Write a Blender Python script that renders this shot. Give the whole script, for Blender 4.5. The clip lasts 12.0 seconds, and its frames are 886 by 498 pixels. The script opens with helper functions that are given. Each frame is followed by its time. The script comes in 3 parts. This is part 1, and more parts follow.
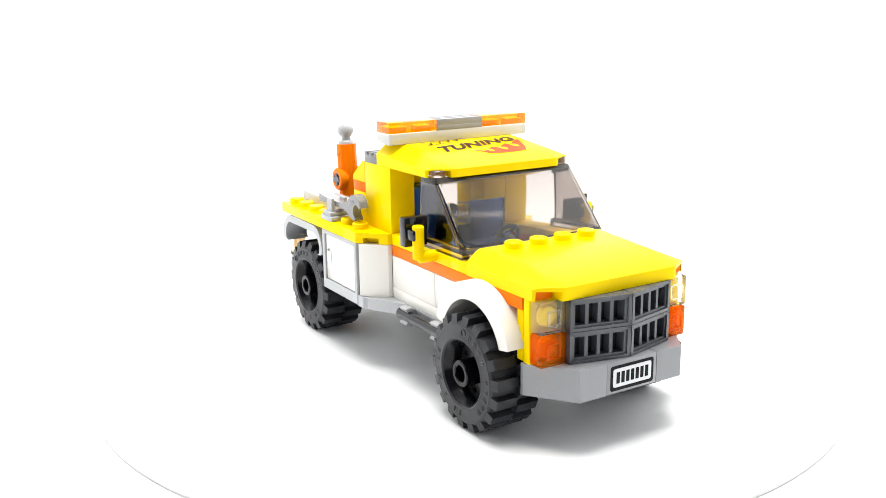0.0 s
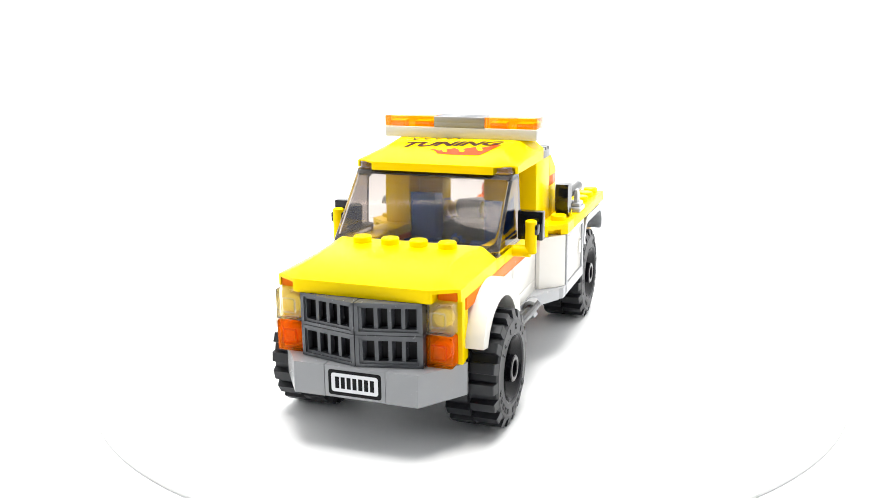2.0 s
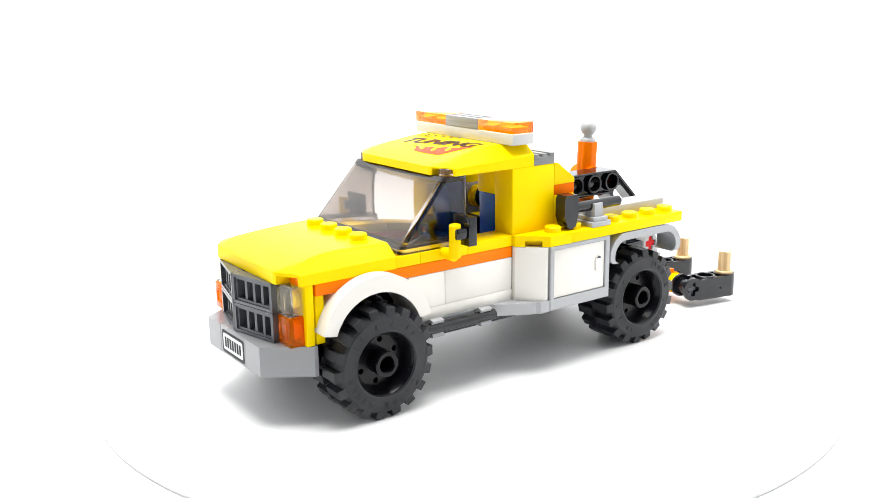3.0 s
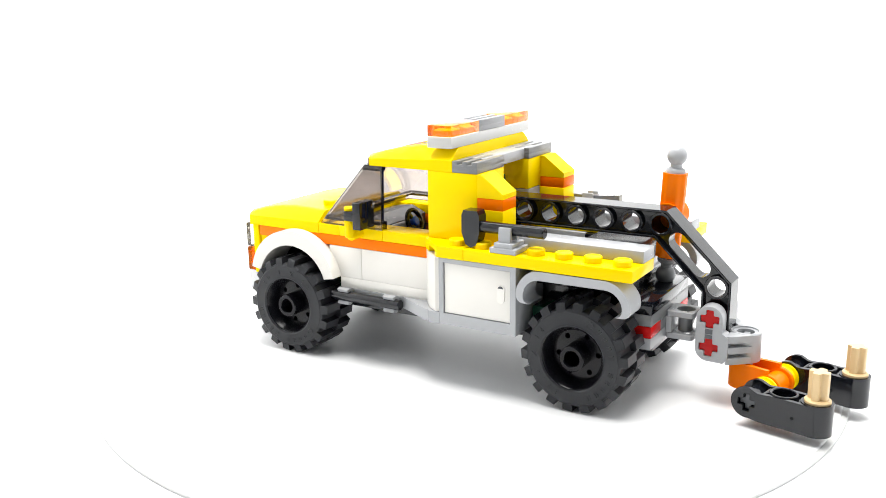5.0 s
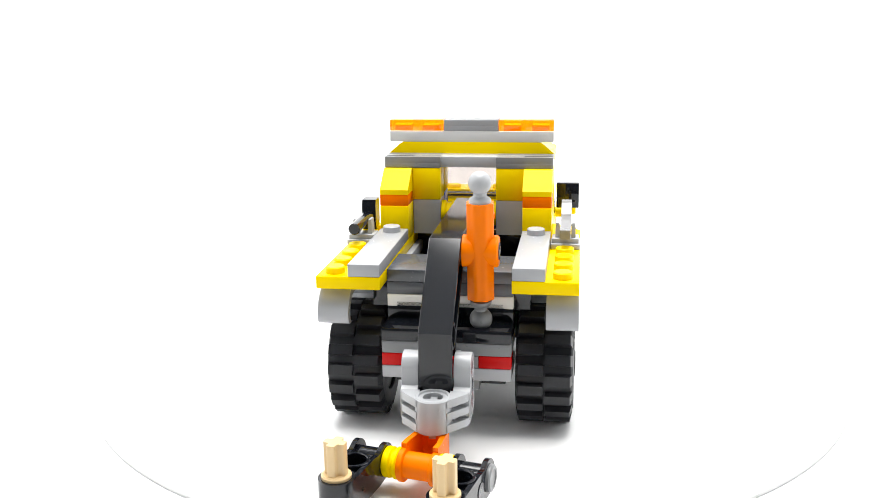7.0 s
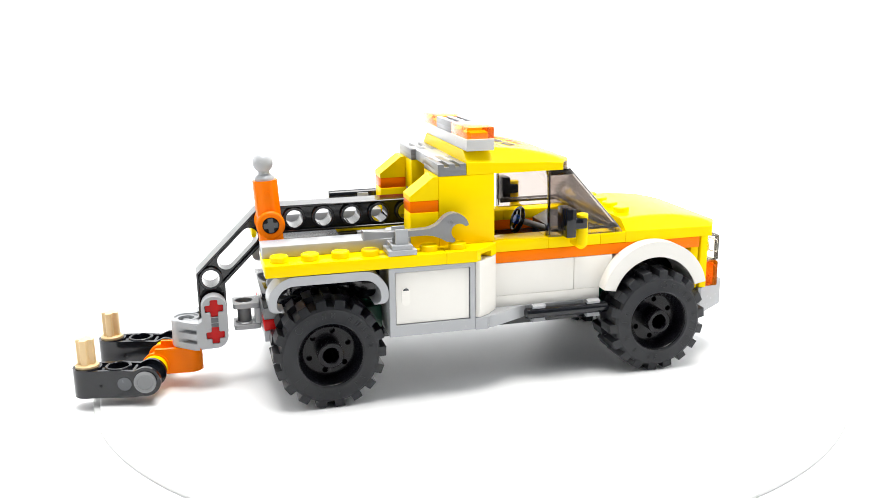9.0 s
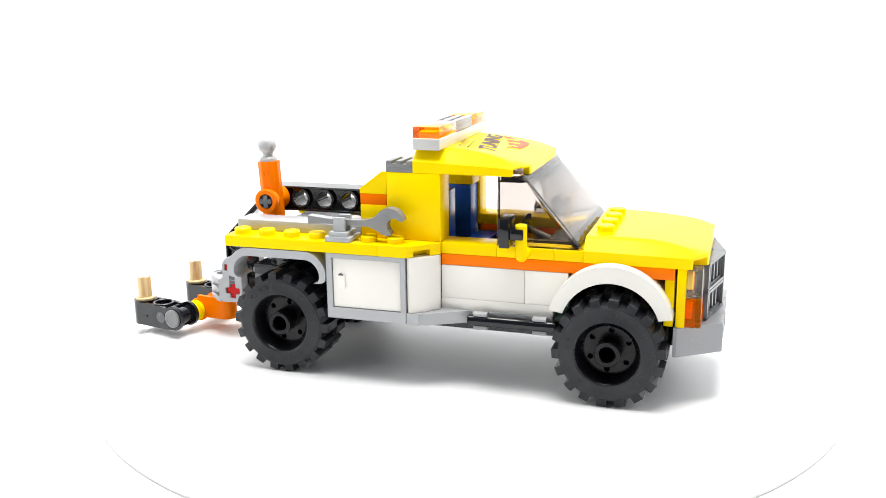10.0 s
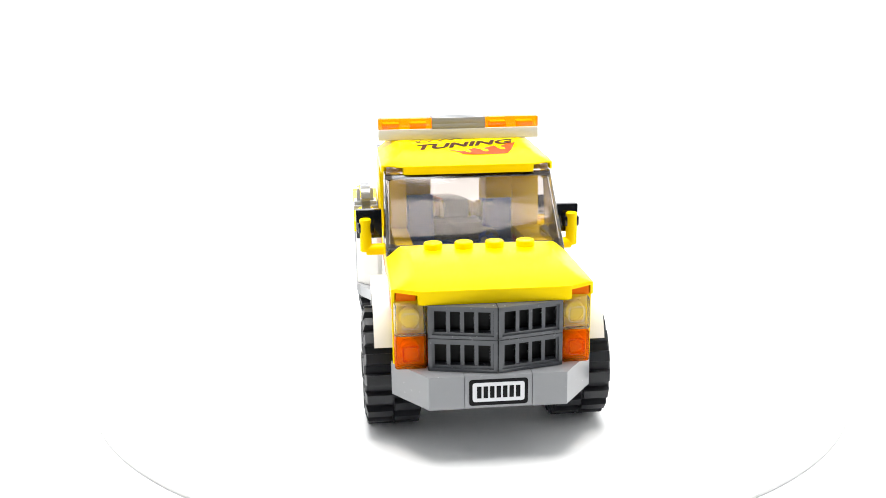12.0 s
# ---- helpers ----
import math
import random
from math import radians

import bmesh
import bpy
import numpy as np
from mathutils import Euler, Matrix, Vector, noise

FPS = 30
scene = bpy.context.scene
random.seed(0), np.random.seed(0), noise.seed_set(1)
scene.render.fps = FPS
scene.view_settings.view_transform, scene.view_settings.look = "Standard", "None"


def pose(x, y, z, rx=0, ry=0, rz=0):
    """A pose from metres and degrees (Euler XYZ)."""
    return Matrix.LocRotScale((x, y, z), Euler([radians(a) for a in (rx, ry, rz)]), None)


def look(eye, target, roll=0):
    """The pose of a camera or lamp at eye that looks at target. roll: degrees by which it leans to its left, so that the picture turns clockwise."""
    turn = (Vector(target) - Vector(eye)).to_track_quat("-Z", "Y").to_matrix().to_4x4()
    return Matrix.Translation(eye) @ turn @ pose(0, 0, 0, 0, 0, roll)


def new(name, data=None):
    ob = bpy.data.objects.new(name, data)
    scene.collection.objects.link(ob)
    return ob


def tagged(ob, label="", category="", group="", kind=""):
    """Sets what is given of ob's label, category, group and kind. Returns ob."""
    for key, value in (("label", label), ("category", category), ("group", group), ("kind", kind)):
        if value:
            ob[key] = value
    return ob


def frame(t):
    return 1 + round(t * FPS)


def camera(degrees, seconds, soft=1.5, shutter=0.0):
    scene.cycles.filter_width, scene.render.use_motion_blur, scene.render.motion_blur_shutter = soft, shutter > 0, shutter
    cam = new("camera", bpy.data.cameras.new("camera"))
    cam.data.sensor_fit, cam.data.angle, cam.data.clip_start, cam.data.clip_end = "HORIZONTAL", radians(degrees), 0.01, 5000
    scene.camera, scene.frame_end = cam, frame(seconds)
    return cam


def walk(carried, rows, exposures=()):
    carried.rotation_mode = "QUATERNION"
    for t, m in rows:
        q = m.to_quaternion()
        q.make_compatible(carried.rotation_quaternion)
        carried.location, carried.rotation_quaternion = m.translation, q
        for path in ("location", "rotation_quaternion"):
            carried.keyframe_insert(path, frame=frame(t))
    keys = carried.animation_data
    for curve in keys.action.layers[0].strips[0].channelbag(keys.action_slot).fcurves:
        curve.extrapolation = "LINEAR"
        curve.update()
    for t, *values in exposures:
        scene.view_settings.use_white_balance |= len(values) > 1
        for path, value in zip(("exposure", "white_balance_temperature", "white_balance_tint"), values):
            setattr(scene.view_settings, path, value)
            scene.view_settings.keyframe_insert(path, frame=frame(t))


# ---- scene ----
cam = camera(50.2, 12.0, soft=0.9)
TOP = 0.0013            # height of the turntable's top over the table
AX, AY = 47.72, 2.27   # the turntable's axle in the truck's own millimetres (rear axle x = 0)
eye = Vector((0, -0.28185, 0.10321 + TOP))
ahead = Vector((-math.sin(radians(1.5)) * math.cos(radians(14.0)), math.cos(radians(1.5)) * math.cos(radians(14.0)), -math.sin(radians(14.0))))
stand = look(eye, eye + ahead, -0.74)
walk(cam, [(0, stand), (12.0, stand)])

# ---- light: a white studio with one round lamp overhead ----
world = bpy.data.worlds.new("studio")
scene.world = world
world.use_nodes = True
world.node_tree.nodes["Background"].inputs["Color"].default_value = (0.87, 0.96, 1.06, 1)
world.node_tree.nodes["Background"].inputs["Strength"].default_value = 0.13


def area_lamp(name, size, power, at, to, colour=(1, 1, 1), shape="DISK", size_y=None):
    data = bpy.data.lights.new(name, "AREA")
    data.shape, data.size, data.energy, data.color = shape, size, power, colour
    if size_y:
        data.size_y = size_y
    ob = new(name, data)
    ob.matrix_world = look(at, to)
    return ob


area_lamp("overhead_lamp", 0.34, 4.85, (0.0, -0.02, 0.58), (0, 0, 0.03), (1.0, 0.99, 0.97))
# added fill, out of view, that keeps the backdrop white
area_lamp("backdrop_fill", 0.6, 1.2, (0, 0.16, 0.57), (0, 0.42, 0.12), (1, 1, 1), "RECTANGLE", 0.08)


# ---- materials ----
def node_material(name):
    m = bpy.data.materials.new(name)
    m.use_nodes = True
    return m, m.node_tree.nodes, m.node_tree.links, m.node_tree.nodes["Principled BSDF"]


def plastic(name, colour, rough=0.22, scuff=0.03, bump=0.02, tone=0.05, spec=0.4):
    """Moulded plastic: slight change of tone from piece to piece, faint scuffs and ripple."""
    m, nodes, links, b = node_material(name)
    tc = nodes.new("ShaderNodeTexCoord")
    big = nodes.new("ShaderNodeTexNoise")
    big.inputs["Scale"].default_value, big.inputs["Detail"].default_value = 90, 3
    fine = nodes.new("ShaderNodeTexNoise")
    fine.inputs["Scale"].default_value, fine.inputs["Detail"].default_value = 900, 5
    info = nodes.new("ShaderNodeObjectInfo")
    for n in (big, fine):
        links.new(tc.outputs["Object"], n.inputs["Vector"])
    add = nodes.new("ShaderNodeMath")
    add.operation = "ADD"
    links.new(big.outputs["Fac"], add.inputs[0])
    links.new(info.outputs["Random"], add.inputs[1])
    ramp = nodes.new("ShaderNodeMapRange")
    ramp.inputs["From Min"].default_value, ramp.inputs["From Max"].default_value = 0.3, 1.7
    ramp.inputs["To Min"].default_value, ramp.inputs["To Max"].default_value = 1 - tone, 1 + tone * 0.5
    links.new(add.outputs[0], ramp.inputs["Value"])
    hsv = nodes.new("ShaderNodeHueSaturation")
    hsv.inputs["Color"].default_value = (*colour, 1)
    links.new(ramp.outputs[0], hsv.inputs["Value"])
    links.new(hsv.outputs[0], b.inputs["Base Color"])
    rr = nodes.new("ShaderNodeMapRange")
    rr.inputs["To Min"].default_value, rr.inputs["To Max"].default_value = rough - scuff, rough + scuff * 1.6
    links.new(fine.outputs["Fac"], rr.inputs["Value"])
    links.new(rr.outputs[0], b.inputs["Roughness"])
    bp = nodes.new("ShaderNodeBump")
    bp.inputs["Strength"].default_value, bp.inputs["Distance"].default_value = bump, 0.0004
    links.new(big.outputs["Fac"], bp.inputs["Height"])
    links.new(bp.outputs[0], b.inputs["Normal"])
    b.inputs["IOR"].default_value = 1.5
    b.inputs["Specular IOR Level"].default_value = spec
    return m


def clear_plastic(name, colour, rough=0.03, through_light=1.0, spec=0.5, ior=1.45):
    m, nodes, links, b = node_material(name)
    b.inputs["Base Color"].default_value = (*colour, 1)
    b.inputs["Transmission Weight"].default_value = through_light
    b.inputs["Specular IOR Level"].default_value = spec
    b.inputs["IOR"].default_value = ior
    tc = nodes.new("ShaderNodeTexCoord")
    n = nodes.new("ShaderNodeTexNoise")
    n.inputs["Scale"].default_value = 700
    rr = nodes.new("ShaderNodeMapRange")
    rr.inputs["To Min"].default_value, rr.inputs["To Max"].default_value = rough * 0.4, rough * 2
    links.new(tc.outputs["Object"], n.inputs["Vector"])
    links.new(n.outputs["Fac"], rr.inputs["Value"])
    links.new(rr.outputs[0], b.inputs["Roughness"])
    return m


YELLOW = plastic("yellow_plastic", (0.98, 0.70, 0.0), 0.24, spec=0.06)
ORANGE = plastic("orange_plastic", (0.98, 0.20, 0.0), 0.25, spec=0.10)
WHITE = plastic("white_plastic", (0.83, 0.81, 0.76), 0.2)
LGREY = plastic("light_grey_plastic", (0.40, 0.41, 0.425), 0.25)
MGREY = plastic("mid_grey_plastic", (0.20, 0.205, 0.21), 0.28)
DGREY = plastic("dark_grey_plastic", (0.080, 0.085, 0.094), 0.25, spec=0.5)
HUB = plastic("black_hub_plastic", (0.005, 0.005, 0.007), 0.2, tone=0.2, spec=0.22)
BAR = plastic("pale_grey_plastic", (0.58, 0.58, 0.57), 0.25)
# light grey darkened: the dim front of the bumper is put into the colour
BUMPER = plastic("shaded_grey_plastic", (0.28, 0.287, 0.298), 0.25)
BLACK = plastic("black_plastic", (0.006, 0.007, 0.010), 0.08, tone=0.2, spec=0.45)
RUBBER = plastic("tyre_rubber", (0.021, 0.022, 0.025), 0.40, 0.06, 0.05, 0.2, 0.3)
TAN = plastic("tan_plastic", (0.72, 0.52, 0.27), 0.28)
BLUE = plastic("blue_plastic", (0.012, 0.095, 0.55), 0.25)
RED = plastic("red_plastic", (0.58, 0.008, 0.008), 0.22, spec=0.15)
GREEN = plastic("green_plastic", (0.01, 0.08, 0.04), 0.25)
STEEL = plastic("pearl_grey_plastic", (0.20, 0.205, 0.215), 0.2, spec=0.6)
SMOKE = clear_plastic("smoked_clear_plastic", (0.47, 0.42, 0.39), 0.04, 1.0, 0.4)
SMOKE_RIM = plastic("smoked_rim_plastic", (0.030, 0.025, 0.022), 0.25)
AMBER = clear_plastic("amber_clear_plastic", (1.0, 0.27, 0.0), 0.04, 0.8, 0.18)
MARKER = clear_plastic("bright_amber_plastic", (1.0, 0.19, 0.0), 0.10, 0.1, 0.12, 1.3)
SMOKE_STUD = clear_plastic("smoked_stud_plastic", (0.52, 0.38, 0.29), 0.06, 0.85)
INDICATOR = clear_plastic("deep_amber_clear_plastic", (1.0, 0.28, 0.0), 0.02, 0.82, 0.9, 1.18)
CLEAR = clear_plastic("clear_plastic", (1.0, 0.97, 0.88), 0.01, 0.94, 1.0, 1.18)
INK = plastic("printed_brown_ink", (0.045, 0.012, 0.006), 0.35, spec=0.12)
FLAME = plastic("printed_flame_ink", (0.76, 0.06, 0.004), 0.35, spec=0.12)
PLATE = plastic("printed_plate_white", (0.72, 0.73, 0.75), 0.3)
# ink of the number plate; also paints the shade in slots and recesses
PRINT_AND_SHADE = plastic("black_ink_and_shade", (0.008, 0.008, 0.009), 0.4, spec=0.1)


def paper(name, colour, rough, scale, depth):
    m, nodes, links, b = node_material(name)
    tc = nodes.new("ShaderNodeTexCoord")
    n, f = nodes.new("ShaderNodeTexNoise"), nodes.new("ShaderNodeTexNoise")
    n.inputs["Scale"].default_value, f.inputs["Scale"].default_value, f.inputs["Detail"].default_value = 6, scale, 6
    mix = nodes.new("ShaderNodeMix")
    mix.data_type = "RGBA"
    mix.inputs["A"].default_value, mix.inputs["B"].default_value = (*colour, 1), (*[c * 0.965 for c in colour], 1)
    links.new(tc.outputs["Object"], n.inputs["Vector"])
    links.new(tc.outputs["Object"], f.inputs["Vector"])
    links.new(n.outputs["Fac"], mix.inputs["Factor"])
    links.new(mix.outputs["Result"], b.inputs["Base Color"])
    bp = nodes.new("ShaderNodeBump")
    bp.inputs["Strength"].default_value, bp.inputs["Distance"].default_value = 0.08, depth
    links.new(f.outputs["Fac"], bp.inputs["Height"])
    links.new(bp.outputs[0], b.inputs["Normal"])
    b.inputs["Roughness"].default_value = rough
    return m


RIM = plastic("grey_turntable_rim", (0.62, 0.63, 0.62), 0.4)
SHEET = paper("white_backdrop_paper", (0.86, 0.865, 0.87), 0.7, 900, 0.0002)
DISC = paper("white_turntable_plastic", (0.86, 0.865, 0.87), 0.45, 500, 0.0001)


# ---- building helpers: shapes in millimetres ----
def finish(bm, name, material, smooth=35):
    bmesh.ops.recalc_face_normals(bm, faces=bm.faces)
    bm.transform(Matrix.Scale(0.001, 4))
    me = bpy.data.meshes.new(name)
    bm.to_mesh(me)
    bm.free()
    me.materials.append(material)
    me.polygons.foreach_set("use_smooth", [True] * len(me.polygons))
    me.set_sharp_from_angle(angle=radians(smooth))
    return me


def part(name, bm, material, parent, label="", at=(0, 0, 0), rot=(0, 0, 0), smooth=35):
    """One mesh under a thing or under a part. bm may be a finished mesh."""
    me = bm if isinstance(bm, bpy.types.Mesh) else finish(bm, name, material, smooth)
    ob = new(name, me)
    ob.parent = parent
    x, y, z = at
    if parent.parent is None and parent.name.startswith("toy"):
        x, y = x - AX, y - AY
    ob.matrix_basis = pose(x / 1000, y / 1000, z / 1000, *rot)
    if label:
        tagged(ob, label)
    return ob


def soften(bm, edges, off, seg=2):
    bmesh.ops.bevel(bm, geom=list(edges), offset=off, segments=seg, affect="EDGES", profile=0.5, clamp_overlap=True)


def box(x0, x1, y0, y1, z0, z1, bev=0.22, bm=None):
    bm = bm or bmesh.new()
    made = bmesh.ops.create_cube(bm, size=1)["verts"]
    for v in made:
        v.co = Vector(((x0 + x1) / 2 + v.co.x * (x1 - x0), (y0 + y1) / 2 + v.co.y * (y1 - y0), (z0 + z1) / 2 + v.co.z * (z1 - z0)))
    if bev:
        soften(bm, {e for v in made for e in v.link_edges}, bev)
    return bm


TURN = {"z": lambda a, b, c: Vector((a, b, c)), "y": lambda a, b, c: Vector((a, c, b)), "x": lambda a, b, c: Vector((c, a, b))}


def prism(loops, axis, lo, hi, bev=0.2, bm=None):
    """A flat outline (the first loop) with holes (the other loops), as thick as lo to hi along the axis."""
    bm = bm or bmesh.new()
    put = TURN[axis]
    fresh, caps = [], {lo: [], hi: []}
    for loop in loops:
        ring = {h: [bm.verts.new(put(a, b, h)) for a, b in loop] for h in (lo, hi)}
        n = len(loop)
        for i in range(n):
            fresh.append(bm.faces.new((ring[lo][i], ring[lo][(i + 1) % n], ring[hi][(i + 1) % n], ring[hi][i])))
        for h in (lo, hi):
            caps[h] += [bm.edges.get((ring[h][i], ring[h][(i + 1) % n])) for i in range(n)]
            if len(loops) == 1:
                fresh.append(bm.faces.new(ring[h]))
    if len(loops) > 1:
        for h in (lo, hi):
            bmesh.ops.triangle_fill(bm, use_beauty=True, use_dissolve=False, edges=caps[h])
    if bev:
        rim = caps[lo] + caps[hi]
        if len(loops) == 1:
            rim = {e for f in fresh for e in f.edges if e.calc_face_angle(0) > 0.6}
        bmesh.ops.recalc_face_normals(bm, faces=bm.faces)
        soften(bm, rim, bev, 2 if len(loops) == 1 else 1)
    return bm


def circle(cx, cy, r, n=24, a0=0.0, a1=360.0):
    full = abs(a1 - a0) >= 360
    k = n if full else n + 1
    return [(cx + r * math.cos(radians(a0 + (a1 - a0) * i / n)), cy + r * math.sin(radians(a0 + (a1 - a0) * i / n))) for i in range(k)]


def rounded(points, r, n=4):
    """The outline with its corners rounded."""
    out = []
    k = len(points)
    for i in range(k):
        p, a, b = Vector(points[i]), Vector(points[i - 1]), Vector(points[(i + 1) % k])
        u, w = (a - p), (b - p)
        d = min(r, u.length * 0.49, w.length * 0.49)
        s, e = p + u.normalized() * d, p + w.normalized() * d
        for j in range(n + 1):
            t = j / n
            q = s * (1 - t) ** 2 + p * 2 * t * (1 - t) + e * t ** 2
            out.append((q.x, q.y))
    return out


def lathe(profile, n=40, axis="y", bm=None, centre=(0, 0, 0), closed=False):
    """Turn a profile of (radius, height) about an axis."""
    bm = bm or bmesh.new()
    put, c = TURN[axis], Vector(centre)
    rows = []
    for r, h in profile:
        if r < 1e-6:
            rows.append([bm.verts.new(c + put(0, 0, h))])
        else:
            rows.append([bm.verts.new(c + put(r * math.cos(math.tau * i / n), r * math.sin(math.tau * i / n), h)) for i in range(n)])
    pairs = list(zip(rows, rows[1:])) + ([(rows[-1], rows[0])] if closed else [])
    for a, b in pairs:
        for i in range(n):
            j = (i + 1) % n
            quad = [a[i % len(a)], a[j % len(a)], b[j % len(b)], b[i % len(b)]]
            quad = list(dict.fromkeys(quad))
            if len(quad) > 2:
                bm.faces.new(quad)
    return bm


def rod(r, lo, hi, axis="x", bm=None, centre=(0, 0, 0), n=24, edge=0.25):
    return lathe([(0, lo), (r - edge, lo), (r, lo + edge), (r, hi - edge), (r - edge, hi), (0, hi)], n, axis, bm, centre)


def stud(bm, x, y, z, h=1.7, r=2.4):
    return lathe([(r, z - 0.1), (r, z + h - 0.25), (r - 0.25, z + h), (0, z + h)], 20, "z", bm, (x, y, 0))


def cross(r, w):
    """Outline of a cross axle."""
    return [(r, -w), (r, w), (w, w), (w, r), (-w, r), (-w, w), (-r, w), (-r, -w), (-w, -w), (-w, -r), (w, -r), (w, -w)]


def letters(text, size, bold=0.0):
    """Flat letters, as a list of vertices and faces."""
    cu = bpy.data.curves.new("letters", "FONT")
    cu.body, cu.size, cu.resolution_u, cu.align_x, cu.offset = text, size, 3, "CENTER", bold
    ob = new("letters", cu)
    bpy.context.view_layer.update()
    me = bpy.data.meshes.new_from_object(ob.evaluated_get(bpy.context.evaluated_depsgraph_get()))
    vs, fs = [v.co.copy() for v in me.vertices], [list(p.vertices) for p in me.polygons]
    bpy.data.objects.remove(ob)
    bpy.data.curves.remove(cu)
    bpy.data.meshes.remove(me)
    return vs, fs


# ---- the studio: backdrop sheet, turntable ----
def build_studio():
    bm = bmesh.new()
    line = [(-360, 0), (-300, 0), (-150, 0), (0, 0), (240, 0)]
    line += [(240 + 200 * math.sin(radians(a)), 200 - 200 * math.cos(radians(a))) for a in range(6, 91, 6)]
    line += [(440, 400), (440, 620)]
    rows = [[bm.verts.new((x, y, z)) for x in (-339, -200, 0, 200, 339)] for y, z in line]
    for a, b in zip(rows, rows[1:]):
        for i in range(4):
            bm.faces.new((a[i], a[i + 1], b[i + 1], b[i]))
    sheet = new("backdrop", finish(bm, "backdrop", SHEET, 60))
    tagged(sheet, "white seamless paper backdrop curving up from the table", "backdrop", kind="structure")
    # side panels bounce light; the white top is unseen, added for more bounce
    for name, (x0, x1, y0, y1, z0, z1) in (("wall_left", (-350, -340, -340, 450, 0, 620)), ("wall_right", (340, 350, -340, 450, 0, 620)), ("bounce_ceiling", (-350, 350, -340, 450, 622, 630))):
        tagged(new(name, finish(box(x0, x1, y0, y1, z0, z1, 0), name, SHEET)), "white fabric panel of a photo light box that bounces light", "panel", kind="structure")
    table = lathe([(0, 0.03), (109.6, 0.03), (109.6, 1.0), (109.3, 1.25), (108.8, 1.3), (0, 1.3)], 160, "z")
    disc = new("turntable", finish(table, "turntable", DISC))
    rim = lathe([(109.65, 0.03), (111.2, 0.03), (111.4, 0.3), (111.2, 0.75), (110.6, 0.95), (109.65, 0.95)], 160, "z", None, (0, 0, 0), True)
    edge = new("rim", finish(rim, "rim", RIM))
    edge.parent = disc
    tagged(edge, "thin grey rim of the turntable")
    return tagged(disc, "round white display turntable carrying a toy truck", "turntable")


turntable = build_studio()

# ---- the truck ----
truck = tagged(new("toy_tow_truck"), "yellow and white plastic brick toy tow truck on a turntable", "toy truck")
truck.location = (0, 0, TOP)
L = [18.8 + 3.2 * i for i in range(18)]   # plate levels over the turntable
SIDES = (1, -1)


def span(s, a, b):
    """Across the truck: a to b from the middle, on side s (1: its left)."""
    return (a, b) if s > 0 else (-b, -a)


def wedge(x0, z0, notch_h, drop, fall, power):
    """Six by four curved wedge panel: four studs at the back, sides chamfered, the front curving down."""
    def top(x, y):
        u = min(max((x - x0) / 32, 0), 1)
        mid = 6.4 - (drop * max((u - 0.27) / 0.73, 0) ** power)
        edge = 3.3 - fall * u
        wide = 3.8 + 4.5 * u
        side = edge + (24 - abs(y)) * (6.4 - 3.2) / wide
        k = 0.14
        m = -k * math.log(math.exp(-mid / k) + math.exp(-side / k))
        # blunt corner at the front
        return max(m, 0.9)
    xs = sorted({x0 + 32 * i / 32 for i in range(33)} | {x0 + 24.95, x0 + 25.05})
    ys = sorted({-24 + i for i in range(49)} | {-18.05, -17.95, 17.95, 18.05, -23.35, -23.25, 23.25, 23.35})
    bm = bmesh.new()

    def low(x, y):
        if x > x0 + 25 and 18 < abs(y) < 23.3:
            return min(notch_h, top(x, y) - 0.45)
        return 0.0
    def bow(x, y):
        # the front edge is cut back at its corners
        if x > x0 + 24:
            cut = max(abs(y) - 17.5, 0) * 0.62
            return x - cut * (x - x0 - 24) / 8
        return x
    up = [[bm.verts.new((bow(x, y), y, z0 + top(x, y))) for y in ys] for x in xs]
    dn = [[bm.verts.new((bow(x, y), y, z0 + low(x, y))) for y in ys] for x in xs]
    nx, ny = len(xs), len(ys)
    for i in range(nx - 1):
        for j in range(ny - 1):
            bm.faces.new((up[i][j], up[i + 1][j], up[i + 1][j + 1], up[i][j + 1]))
            bm.faces.new((dn[i][j], dn[i][j + 1], dn[i + 1][j + 1], dn[i + 1][j]))
    for i in range(nx - 1):
        for j in (0, ny - 1):
            bm.faces.new((up[i][j], up[i + 1][j], dn[i + 1][j], dn[i][j]))
    for j in range(ny - 1):
        for i in (0, nx - 1):
            bm.faces.new((up[i][j], up[i][j + 1], dn[i][j + 1], dn[i][j]))
    return bm, top


STUD = {}


def add_stud(parent, x, y, z, material):
    if material.name not in STUD:
        STUD[material.name] = finish(stud(bmesh.new(), 0, 0, 0), "stud", material)
    return part("stud", STUD[material.name], material, parent, "", (x, y, z))


# -- chassis and lower body
part("chassis_plate", box(-8, 112, -14, 14, L[0], L[1]), BLACK, truck)
part("chassis_plate", box(16, 82, -22, 22, L[0] - 3.0, L[0] - 0.03), BLACK, truck)
part("chassis_core", box(-8, 112, -13.6, 13.6, L[1] + 0.05, 33), BLACK, truck)
part("axle_block", box(-7.5, 7.5, -14, 14, 11.5, 18.7), BLACK, truck)
part("axle_block", box(88.5, 103.5, -14, 14, 11.5, 18.7), BLACK, truck)
part("green_brick", box(78.6, 84, -20, 20, L[0], 25), GREEN, truck)
part("green_brick", box(10, 15.8, -22, 22, L[0], 25), GREEN, truck)
part("cab_floor", box(44, 88, -16, 16, 33.2, L[5], 0.1), BLACK, truck)
